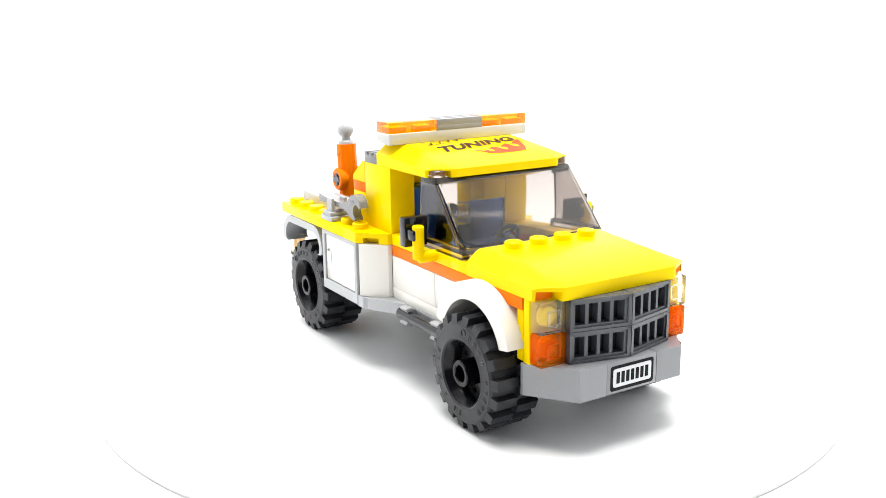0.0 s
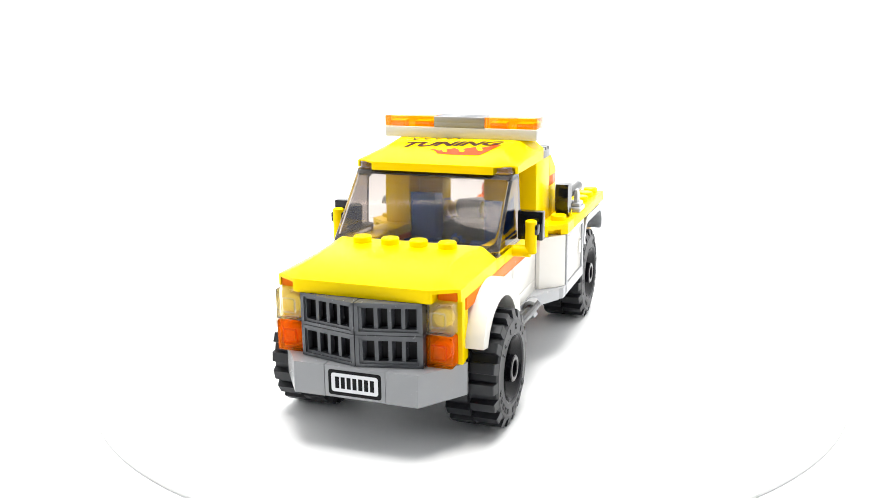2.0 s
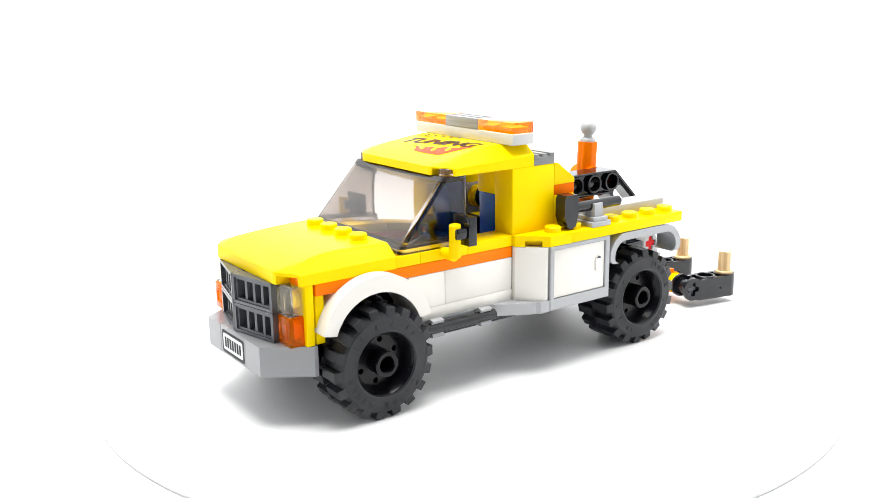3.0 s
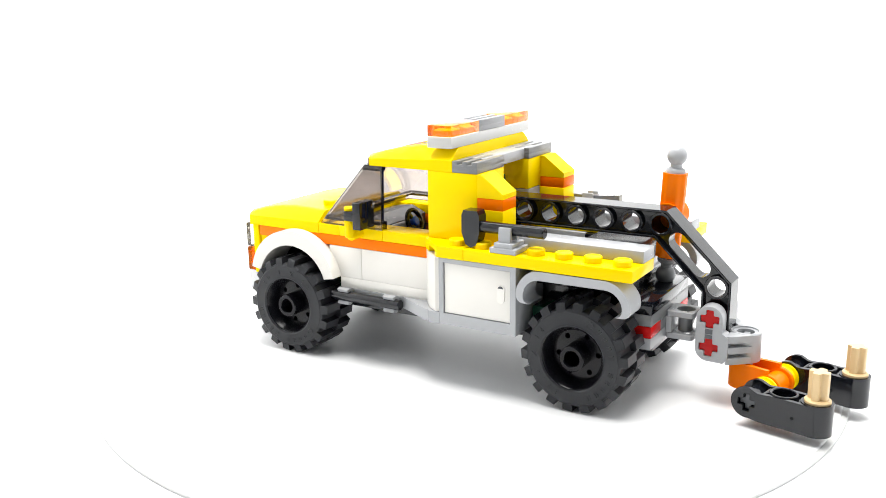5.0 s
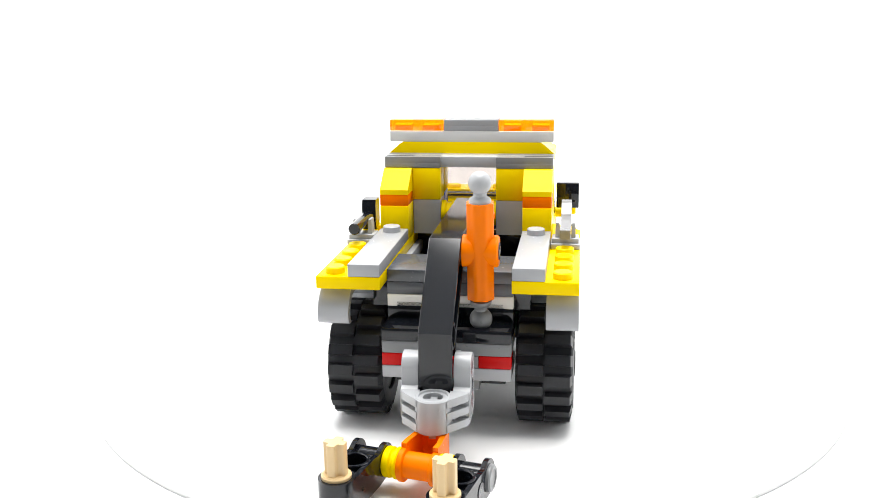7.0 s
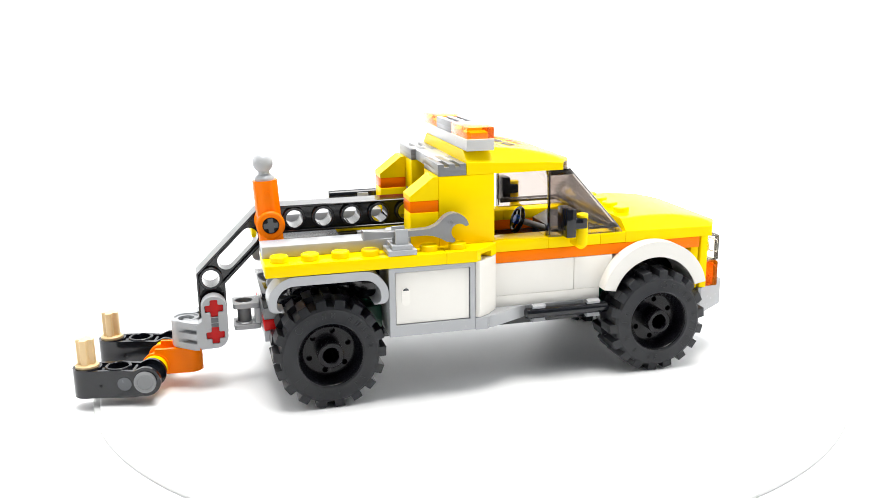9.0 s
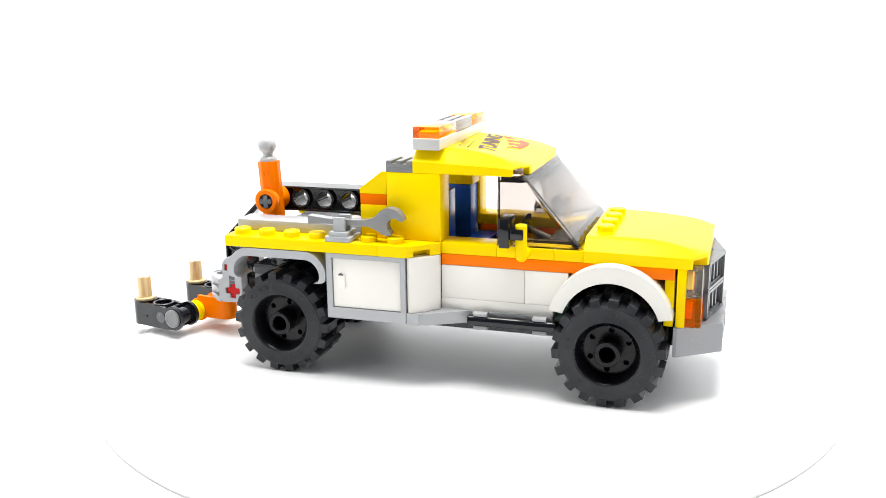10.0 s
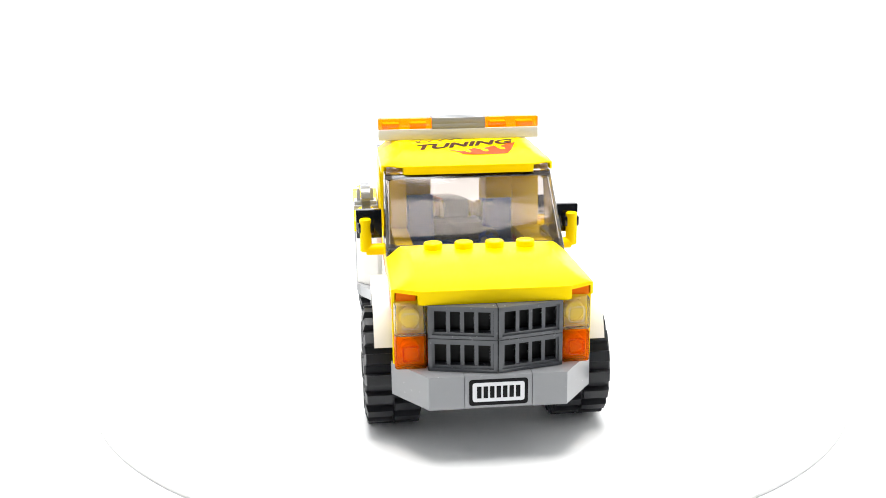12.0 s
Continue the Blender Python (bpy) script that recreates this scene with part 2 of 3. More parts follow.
for s in SIDES:
    y0, y1 = span(s, 16, 24)
    part("side_plate", box(48.05, 80, y0, y1, L[1], L[2] - 0.01, 0.05), WHITE, truck)
    part("side_brick", box(48.05, 71.97, y0, y1, L[2], L[5] - 0.03), WHITE, truck)
    part("side_brick", box(72.03, 84, y0, y1, L[2], L[5] - 0.03), WHITE, truck)
    part("orange_stripe", box(48.05, 112, y0, y1, L[5], L[6] - 0.03), ORANGE, truck)
    part("sill_tile", box(48.05, 63.96, y0, y1, L[6], L[7]), YELLOW, truck)
    part("sill_plate", box(64.02, 80, y0, y1, L[6], L[7]), YELLOW, truck)
    part("sill_plate", box(80.05, 87.95, y0, y1, L[6], L[7]), YELLOW, truck)
    # wheel arch over the front wheel
    arch = circle(96, 21.9, 16.6, 36, 168, 12)
    inner = circle(96, 20.6, 13.3, 36, 18, 162)
    ya, yb = span(s, 16.5, 28.2)
    part("front_mudguard", prism([arch + inner], "y", ya, yb, 0.7), WHITE, truck, "curved white mudguard")
    part("arch_wall", box(109.5, 112, *span(s, 14, 23.5), L[1], L[5]), YELLOW, truck)
    # corner panel and wedge plate behind the cab
    panel = [(40.3, 24 * 1.0), (40.3, 31.0), (41.3, 31.5), (44.6, 29.2), (47.9, 25.2), (47.9, 24)]
    part("corner_panel", prism([[(x, y * s) for x, y in panel]], "z", L[1] + 0.1, L[6] - 0.15, 0.35), WHITE, truck)
    wp = [(40.1, 16), (40.1, 31.6), (43.4, 31.6), (44.5, 30.6), (45.5, 30.6), (57, 24.2), (57, 16)]
    part("wedge_plate", prism([[(x, y * s) for x, y in wp]], "z", L[0] - 0.2, L[1], 0.2), LGREY, truck)
    # running board rod in two clips
    part("clip_plate", box(57, 80, *span(s, 16, 24.3), 20.4, L[1] - 0.05, 0.2), LGREY, truck)
    rodp = part("running_board_rod", rod(1.6, 56.5, 81.5, "x", None, (0, 26.3 * s, 20.0)), BLACK, truck, "black plastic rod held in clips")
    for cx in (60.2, 76.9):
        clip = prism([[(a * s + 26.3 * s, b + 20.0) for a, b in circle(0, 0, 2.6, 20, 60, 300)] + [(a * s + 26.3 * s, b + 20.0) for a, b in circle(0, 0, 1.62, 20, 300, 60)]], "x", cx - 1.9, cx + 1.9, 0.15)
        part("clip", clip, LGREY, rodp)

# -- storage boxes, rear mudguards, bed plates
for s in SIDES:
    y0, y1 = span(s, 14.5, 29.8)
    boxp = part("storage_box", box(16.05, 39.95, y0, y1, L[0], L[6] - 0.05), LGREY, truck, "light grey storage box with white door")
    fr = [[(16.05, L[0]), (39.95, L[0]), (39.95, L[6] - 0.05), (16.05, L[6] - 0.05)], [(17.8, 22.0), (17.8, 36.6), (38.5, 36.6), (38.5, 22.0)]]
    part("frame", prism(fr, "y", *span(s, 29.7, 31.8), 0.15), LGREY, boxp)
    part("door", box(17.95, 38.35, *span(s, 29.9, 31.3), 22.15, 36.45, 0.2), WHITE, boxp, "white cupboard door with small latch")
    latch = circle(20.6, 31.2, 1.2, 16, 20, 200) + circle(20.6, 28.6, 1.2, 16, 200, 380)
    part("latch", prism([latch], "y", *span(s, 31.2, 31.75), 0.15), WHITE, boxp)
    # dark patch that paints the shadow in the latch's finger slot
    part("slot", prism([circle(20.6, 31.4, 0.85, 14, 10, 170)], "y", *span(s, 31.7, 31.82), 0), DGREY, boxp)
    out = rounded([(-15.8, 28.6), (-15.8, 33.2), (-11.6, 37.8), (12.2, 37.8), (15.9, 33.2), (15.9, 28.6)], 3.2)
    inn = rounded([(13.9, 28.6), (13.9, 32.6), (11.2, 35.4), (-10.8, 35.4), (-13.6, 32.6), (-13.6, 28.6)], 2.4)
    part("rear_mudguard", prism([out + inn], "y", *span(s, 24.2, 32), 0.3), LGREY, truck, "light grey rear mudguard")
    # added black block that stands for the darkness under the bed
    part("inner_wall", box(-6, 15.9, *span(s, 14, 20), 31, 37.9), BLACK, truck)
    bed = box(-16, 31.97, *span(s, 16, 32), L[6], L[7])
    bedp = part("bed_plate", bed, YELLOW, truck, "yellow studded side plate of the load bed")
    for x in (-12, -4, 4, 12, 28):
        add_stud(bedp, x, 28 * s, L[7], YELLOW)
    wpl = [(32.03, 16), (32.03, 32), (40.4, 32), (48, 25.2), (48, 16)]
    wlow = [(32.03, 16), (32.03, 32), (40.4, 32), (42.0, 30.3), (40.6, 28.6), (44.0, 25.4), (45.9, 27.2), (48, 25.2), (48, 16)]
    wm = prism([[(x, y * s) for x, y in wpl]], "z", L[6] + 1.7, L[7], 0.2)
    prism([[(x, y * s) for x, y in wlow]], "z", L[6], L[6] + 1.72, 0.1, wm)
    add_stud(part("bed_wedge", wm, YELLOW, truck), 36, 28 * s, L[7], YELLOW)
    rail = box(-16, 24, *span(s, 16.05, 23.95), L[7] + 0.02, L[8])
    add_stud(part("bed_rail", rail, LGREY, truck, "light grey smooth rail along the load bed"), 20, 20 * s, L[8], LGREY)

# -- tail: stacked plates under the bed
part("bed_tile", box(-8, 8, -15.9, 15.9, L[6], L[7]), DGREY, truck)
part("cab_back_wall", box(38.4, 40.0, -15.9, 15.9, L[5] + 0.02, L[7] - 0.02, 0.1), BLACK, truck)
part("bed_well", box(8.05, 40, -15.95, 15.95, L[4], L[5], 0.1), BLACK, truck)
for s in SIDES:
    part("tail_brick", box(-8, 8, *span(s, 0.05, 15.9), L[5], L[6] - 0.03), DGREY, truck)
    part("tail_brick", box(-8, 8, *span(s, 0.05, 15.9), L[3], L[4] - 0.03), BLACK, truck)
part("tail_plate", box(-8, 8, -15.9, 15.9, L[4], L[5] - 0.03), WHITE, truck, "white tail plate")
part("tail_tile", box(-16, 0, -16, 16, L[2], L[3] - 0.03), BLACK, truck, "glossy black tile over the tail lights")
part("tail_plate", box(-16, -2, -16, 16, L[1], L[2] - 0.03), MGREY, truck)
part("tail_plate", box(-16, -2, -7.95, 7.95, L[0], L[1] - 0.03), MGREY, truck)
part("tail_plate", box(-16, -2, -16, 16, L[0] - 3.2, L[0] - 0.03), LGREY, truck)
part("tail_plate", box(-14, -6, -8, 8, L[0] - 6.4, L[0] - 3.25), MGREY, truck)
for s in SIDES:
    part("tail_light", box(-16.02, -8, *span(s, 8, 16), L[0], L[1] - 0.03), RED, truck, "red tail light")
hitch = part("hitch", prism([rounded([(-23.6, -4), (-16.1, -4), (-16.1, 4), (-23.6, 4)], 1.0), circle(-20.4, 0, 2.5, 20)], "z", 15.7, 17.2, 0.15), LGREY, truck, "light grey hitch block")
part("plate", prism([rounded([(-23.6, -4), (-16.1, -4), (-16.1, 4), (-23.6, 4)], 1.0), circle(-20.4, 0, 2.5, 20)], "z", 22.0, 23.5, 0.15), LGREY, hitch)
part("web", box(-17.6, -16.1, -4, 4, 17.3, 21.9, 0.1), LGREY, hitch)
part("pin", rod(2.0, 17.2, 22.0, "z", None, (-20.4, 0, 0)), MGREY, hitch)

# -- cab
for s in SIDES:
    part("door_pillar", box(32.05, 47.95, *span(s, 16, 24), L[7] + 0.02, L[13] - 0.03), YELLOW, truck)
    part("rear_column", box(32.05, 39.95, *span(s, 8, 15.97), L[10] + 0.4, L[13] - 0.03), YELLOW, truck)
    pb = prism([[(32.05, L[7] + 0.02), (39.95, L[7] + 0.02), (39.95, L[10] + 0.35), (32.05, L[10] + 0.35)], circle(36, 46.8, 2.5, 20)], "y", *span(s, 8, 15.97), 0.2)
    part("pivot_brick", pb, LGREY, truck, "light grey brick that carries the boom's pivot")
    part("side_column", box(24.0, 31.98, *span(s, 16, 24), L[7] + 0.02, L[10] - 0.03), YELLOW, truck)
    sl = prism([[(24, L[11]), (31.98, L[11]), (31.98, L[13] - 0.03), (30.6, L[13] - 0.03), (24, 55.4)]], "y", *span(s, 16, 24), 0.2)
    part("slope_brick", sl, YELLOW, truck)
    mk = part("marker_light", box(24, 31.98, *span(s, 16, 24), L[10], L[11] - 0.03), MARKER, truck, "clear amber rear marker light")
    part("core", rod(2.4, L[10] + 0.1, L[10] + 1.8, "z", None, (28.4, 20 * s, 0)), YELLOW, mk)
    # yellow block added behind the amber to brighten it
    part("back", box(29.6, 31.6, *span(s, 17.2, 22.8), L[10] + 0.3, L[11] - 0.4, 0.2), YELLOW, mk)
    mk.visible_shadow = False
    # grooved tile on the rear corner of the roof
    gr = box(32, 39.9, *span(s, 8, 24), L[13], L[13] + 1.5, 0.12)
    for k in range(3):
        x = 32 + 3.05 * k
        box(x, x + 1.75, *span(s, 8.02, 23.98), L[13] + 1.4, L[14], 0.12, gr)
    for yy in (8.0, 15.2, 22.4):
        box(32.2, 39.7, *span(s, yy, yy + 1.6), L[13] + 1.4, L[14] - 0.9, 0.08, gr)
    tile = part("grooved_tile", gr, MGREY, truck, "grey grooved roof tile")
    for yy in (9.7, 16.9):
        part("slot_floor", box(33.8, 38.0, *span(s, yy, yy + 5.4), L[13] + 1.45, L[13] + 1.62, 0), YELLOW, tile)
part("roof_crossbar", box(33.5, 40.5, -16, 16, L[13] + 0.02, L[14] - 0.1), LGREY, truck)
part("back_beam", box(40.6, 48, -16, 16, L[13] + 0.02, L[14]), YELLOW, truck)
roof_bm, roof_top = wedge(40, L[13], 2.6, 4.1, 1.3, 1.7)
roof = part("roof", roof_bm, YELLOW, truck, "curved yellow cab roof with printed lettering and flames")

# print on the roof
def draped(name, shapes, material, parent, lift=0.12):
    bm = bmesh.new()
    for vs, fs in shapes:
        made = [bm.verts.new((x, y, 0)) for x, y in vs]
        for f in fs:
            try:
                bm.faces.new([made[i] for i in f])
            except ValueError:
                pass
    bmesh.ops.triangulate(bm, faces=bm.faces)
    bmesh.ops.subdivide_edges(bm, edges=[e for e in bm.edges if e.calc_length() > 1.2], cuts=2, use_grid_fill=True)
    for v in bm.verts:
        v.co.z = L[13] + roof_top(v.co.x, v.co.y) + lift
    return part(name, bm, material, parent)


vs, fs = letters("TUNING", 6.6, 0.3)
# letters read from the front of the truck
draped("lettering", [([(58.2 - v.y * 1.05 - 0.19 * v.x, 0.2 + v.x * 1.12 + 0.28 * v.y) for v in vs], fs)], INK, roof)
outline = [(60.2, -5.0), (61.2, -2.6), (62.8, -1.2), (64.6, -0.4), (65.2, 3.0), (65.3, 9.0), (64.8, 14.0), (61.0, 15.6), (56.0, 17.0), (50.8, 18.4), (53.8, 14.6), (56.4, 12.2), (55.4, 10.4), (57.6, 7.6), (59.6, 6.0), (57.9, 3.8), (60.2, 1.0), (61.4, -0.6), (60.0, -2.6)]
outline = [(66.4 - (66.7 - x) * 0.72, y * 0.88 - 0.4) for x, y in outline]
draped("flame_print", [(outline, [list(range(len(outline)))])], FLAME, roof)
for y, x, k in ((0.5, 62.4, 0.75), (5.3, 61.7, 0.9), (10.2, 60.2, 0.95)):
    # yellow hollow left open in each lick
    drop = [(x - 3.4 * k, y - 1.5 * k), (x - 1.2 * k, y - 1.1 * k), (x + 1.0 * k, y - 0.2), (x + 1.9 * k, y + 0.7 * k), (x + 1.6 * k, y + 1.6 * k), (x + 0.3 * k, y + 1.5 * k), (x - 0.7 * k, y + 0.3 * k), (x - 2.0 * k, y - 0.7 * k)]
    draped("flame_gap", [(drop, [list(range(len(drop)))])], YELLOW, roof, 0.2)
script = []
stroke = [(51.0 - 0.19 * (y + 12) + 1.15 * math.sin(1.9 * y) * (1.0 if y > -11 else 1.5), y + 0.35 * math.cos(1.9 * y)) for y in [-14.5 + 0.2 * k for k in range(78)]]
ribbon = []
for k, p in enumerate(stroke):
    # a wavy line of handwriting, as wide all along
    a, b = stroke[max(k - 1, 0)], stroke[min(k + 1, len(stroke) - 1)]
    n = Vector((b[1] - a[1], a[0] - b[0])).normalized() * 0.24
    ribbon.append(((p[0] + n.x, p[1] + n.y), (p[0] - n.x, p[1] - n.y)))
for (a, b), (c, d) in zip(ribbon, ribbon[1:]):
    script.append(([a, b, d, c], [[0, 1, 2, 3]]))
script.append(([(53.0, -14.8), (53.4, -14.6), (51.0, 1.2), (50.8, 1.0)], [[0, 1, 2, 3]]))
draped("script_print", script, INK, roof)

# -- light bar
bar = part("light_bar", box(40.05, 47.95, -23.9, 23.9, L[15], L[16] - 0.02), BAR, truck, "pale grey roof bar with two amber beacons")
for s in SIDES:
    lens = part("beacon", box(40.1, 47.9, *span(s, 8.05, 23.9), L[16], L[17]), AMBER, truck, "clear amber beacon")
    lens.visible_shadow = False
    for yy in (12, 20):
        bs = bmesh.new()
        box(41.6, 46.4, yy * s - 2.4, yy * s + 2.4, L[16] + 0.05, L[16] + 1.7, 0.2, bs)
        part("stud", bs, YELLOW, lens)
gt = box(40.1, 47.9, -7.95, 7.95, L[16], L[16] + 1.5, 0.12)
for k in range(3):
    box(40.1 + 3.05 * k, 41.8 + 3.05 * k, -7.9, 7.9, L[16] + 1.4, L[17], 0.12, gt)
for yy in (-7.9, -0.8, 6.3):
    box(40.3, 47.7, yy, yy + 1.6, L[16] + 1.4, L[17] - 0.35, 0.08, gt)
part("grooved_tile", gt, BUMPER, bar)

# -- windscreen: one smoked shell with sloping front and side cheeks
def screen_trail(z, off, back=64.1):
    """Level cut through the windscreen at height z, inset by off."""
    u = (z - L[7]) / (L[13] - L[7])
    xf, yo, r = 87.9 - 16.7 * u, 23.95 - 0.8 * u, max(1.8 - off, 0.4)
    pts = [(back, -yo + off)]
    pts += [(xf - off - r + r * math.cos(radians(a)), -yo + off + r + r * math.sin(radians(a))) for a in range(-90, 1, 15)]
    pts += [(xf - off - r + r * math.cos(radians(a)), yo - off - r + r * math.sin(radians(a))) for a in range(0, 91, 15)]
    return pts + [(back, yo - off)]


def screen_shell(levels, back=64.1):
    """A shell through levels of (height, outer inset, inner inset)."""
    bm = bmesh.new()
    rings = [[bm.verts.new((x, y, z)) for x, y in screen_trail(z, o, back) + screen_trail(z, i, back)[::-1]] for z, o, i in levels]
    n = len(rings[0])
    for a, b in zip(rings, rings[1:]):
        for i in range(n):
            bm.faces.new((a[i], a[(i + 1) % n], b[(i + 1) % n], b[i]))
    for ring in (rings[0], rings[-1]):
        for i in range(n // 2 - 1):
            bm.faces.new((ring[i], ring[i + 1], ring[n - 2 - i], ring[n - 1 - i]))
    return bm


def windscreen():
    return screen_shell([(L[7], 0, 2.6), (43.6, 0, 2.6), (44.0, 0, 1.0), (58.6, 0, 1.0), (59.0, 0, 1.8), (L[13] - 0.05, 0, 1.8)])


screen = part("windscreen", windscreen(), SMOKE, truck, "smoked clear windscreen with side cheeks")
screen.visible_shadow = False
part("lower_rim", screen_shell([(42.6, 0.35, 2.3), (43.3, 0.35, 2.3)], 65.0), SMOKE_RIM, screen, "dark moulded lower rim")
part("upper_rim", screen_shell([(59.2, 0.3, 1.5), (60.1, 0.3, 1.5)], 65.0), SMOKE_RIM, screen, "dark moulded upper rim")
for s in SIDES:
    edge = [(64.3, L[7] + 0.4), (64.75, L[7] + 0.4), (64.75, 60.0), (64.3, 60.0)]
    part("edge_line", prism([edge], "y", *span(s, 22.75, 23.0), 0), SMOKE_RIM, screen)
for s in SIDES:
    bs = stud(bmesh.new(), 68.3, 20.4 * s, L[13] + 0.05, 1.9, 2.3)
    part("stud", bs, SMOKE_STUD, screen)

# -- bonnet and front
def lamp_shell(x0, x1, y0, y1, z0, z1):
    """A clear square tile, hollow from behind."""
    bm = box(x0, x1, y0, y1, z0, z1, 0)
    back = [f for f in bm.faces if f.normal.x < -0.9]
    bmesh.ops.inset_individual(bm, faces=back, thickness=0.9)
    for v in back[0].verts:
        v.co.x += (x1 - x0) * 0.62
    soften(bm, [e for e in bm.edges if max(v.co.x for v in e.verts) > x1 - 0.01], 0.6)
    return bm


hood_bm, hood_top = wedge(88, L[6], 2.3, 3.1, 0.4, 2.3)
bonnet = part("bonnet", hood_bm, YELLOW, truck, "curved yellow bonnet with four studs")
for y in (-12, -4, 4, 12):
    add_stud(bonnet, 92, y, L[6] + 6.4, YELLOW)
    add_stud(roof, 44, y, L[13] + 6.4, YELLOW)
part("engine_core", box(108, 115.9, -16, 16, 14.2, L[6] - 0.1), BLACK, truck)
for s in SIDES:
    part("front_bracket", box(112.6, 114.9, *span(s, 14.5, 23.9), L[1] + 0.02, L[6] - 0.03), YELLOW, truck)
    # orange fill paints the yellow light reflected within the shaded bonnet notch
    part("notch_plate", box(112.6, 116.2, *span(s, 18.3, 23.0), L[6] + 0.02, L[6] + 2.1, 0.1), ORANGE, truck)
    out = 22.8 if s > 0 else 23.6
    for z, mat, name, lab in ((30.02, CLEAR, "headlight", "clear headlight showing a yellow stud"), (22.0, INDICATOR, "indicator_light", "clear amber indicator light")):
        lamp = part(name, lamp_shell(115.0, 119.1, *span(s, 16.1, out), z + 0.03, z + 7.95), mat, truck, lab)
        lamp.visible_shadow = False
        mid = (16.1 + out) / 2 * s
        part("core", rod(2.4, 114.95, 116.7, "x", None, (0, mid, z + 4.0), 24, 0.3), YELLOW, lamp)
        square = rounded([(mid - 2.0, z + 2.0), (mid + 2.0, z + 2.0), (mid + 2.0, z + 6.0), (mid - 2.0, z + 6.0)], 0.8)
        hollow = rounded([(mid - 1.6, z + 2.4), (mid + 1.6, z + 2.4), (mid + 1.6, z + 5.6), (mid - 1.6, z + 5.6)], 0.6)
        lip = part("lens_ring", prism([square, hollow], "x", 119.1, 119.35, 0), mat, lamp)
        lip.visible_shadow = False
    # grille panels, thick at the middle, each with a raised lip round its slots
    for z in (22.0, 30.02):
        g = bmesh.new()

        def wedge_box(ya, yb, za, zb, proud, deep, bev=0.16):
            xa, xb = 123.9 - 3.7 * ya / 16, 123.9 - 3.7 * yb / 16
            q = [(xa - deep, ya * s), (xa + proud, ya * s), (xb + proud, yb * s), (xb - deep, yb * s)]
            prism([q], "z", za, zb, bev, g)
        for proud, grow in ((0.0, 0.0), (-0.55, 0.62)):
            wedge_box(0.12 + grow, 15.9 - grow, z + 0.08 + grow, z + 0.85 + grow, proud, 3.4, 0.3)
            wedge_box(0.12 + grow, 15.9 - grow, z + 7.15 - grow, z + 7.92 - grow, proud, 3.4, 0.3)
            wedge_box(0.12 + grow, 1.0 + grow, z + 0.3 + grow, z + 7.7 - grow, proud, 3.4, 0.3)
            wedge_box(15.0 - grow, 15.9 - grow, z + 0.3 + grow, z + 7.7 - grow, proud, 3.4, 0.3)
        for k in range(1, 4):
            yk = 1.6 + 12.8 * k / 4
            wedge_box(yk - 0.45, yk + 0.45, z + 1.2, z + 6.8, -0.8, 3.3, 0.3)
        panel = part("grille_panel", g, DGREY, truck, "dark grey slatted grille panel")
        # black sheet that paints the deep shade behind the slots
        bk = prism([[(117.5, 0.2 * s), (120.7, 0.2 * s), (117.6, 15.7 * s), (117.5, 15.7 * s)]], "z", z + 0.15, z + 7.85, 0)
        part("backing", bk, PRINT_AND_SHADE, panel)
    bp = [(112.2, 8.03), (124.6, 8.03), (124.6, 16.2), (113.2, 24.3), (112.2, 24.3)]
    part("bumper_corner", prism([[(x, y * s) for x, y in bp]], "z", 13.9, L[1] - 0.05, 0.25), BUMPER, truck, "grey cut corner of the front bumper")
part("bumper_middle", box(113, 124.6, -7.97, 7.97, 13.9, L[1] - 0.05), BUMPER, truck)
plate_o = rounded([(-6.9, 14.6), (6.9, 14.6), (6.9, 21.0), (-6.9, 21.0)], 0.8)
plate_i = rounded([(-6.1, 15.5), (6.1, 15.5), (6.1, 20.2), (-6.1, 20.2)], 0.7)
plate = part("number_plate", prism([plate_o], "x", 124.55, 124.66, 0), PRINT_AND_SHADE, truck, "white number plate with black border")
part("field", prism([plate_i], "x", 124.6, 124.72, 0), PLATE, plate)
for k in range(7):
    y = -4.55 + 1.52 * k
    prism([[(y - 0.52, 16.4), (y + 0.52, 16.4), (y + 0.52, 19.3), (y - 0.52, 19.3)]], "x", 124.65, 124.77, 0, bar_bm := bmesh.new())
    part("bar", bar_bm, PRINT_AND_SHADE, plate)

# -- cab inside
for s in SIDES:
    part("seat", box(40.1, 47.3, *span(s, 7.9, 15.95), L[5], 51.8 if s > 0 else 53.8), BLUE, truck, "blue plastic seat back")
    part("seat_base", box(47.4, 54, *span(s, 1.0, 15.8), L[5], 36.0), BLUE, truck)
part("inner_brick", box(40.1, 47.9, 8.0, 15.95, 51.9, L[13] - 0.05), YELLOW, truck)
part("dashboard", prism([[(74, L[5]), (86, L[5]), (86, 40.0), (79, 40.8), (74, 38.5)]], "y", -15.6, 15.6, 0.3), DGREY, truck, "dark grey dashboard")
wheel_bm = bmesh.new()
ring_n, tube_n = 28, 10
ring_rows = []
for i in range(ring_n):
    a = math.tau * i / ring_n
    ring_rows.append([wheel_bm.verts.new((0.75 * math.sin(math.tau * j / tube_n), (3.6 + 0.75 * math.cos(math.tau * j / tube_n)) * math.cos(a), (3.6 + 0.75 * math.cos(math.tau * j / tube_n)) * math.sin(a))) for j in range(tube_n)])
for i in range(ring_n):
    for j in range(tube_n):
        k, m = (i + 1) % ring_n, (j + 1) % tube_n
        wheel_bm.faces.new((ring_rows[i][j], ring_rows[k][j], ring_rows[k][m], ring_rows[i][m]))
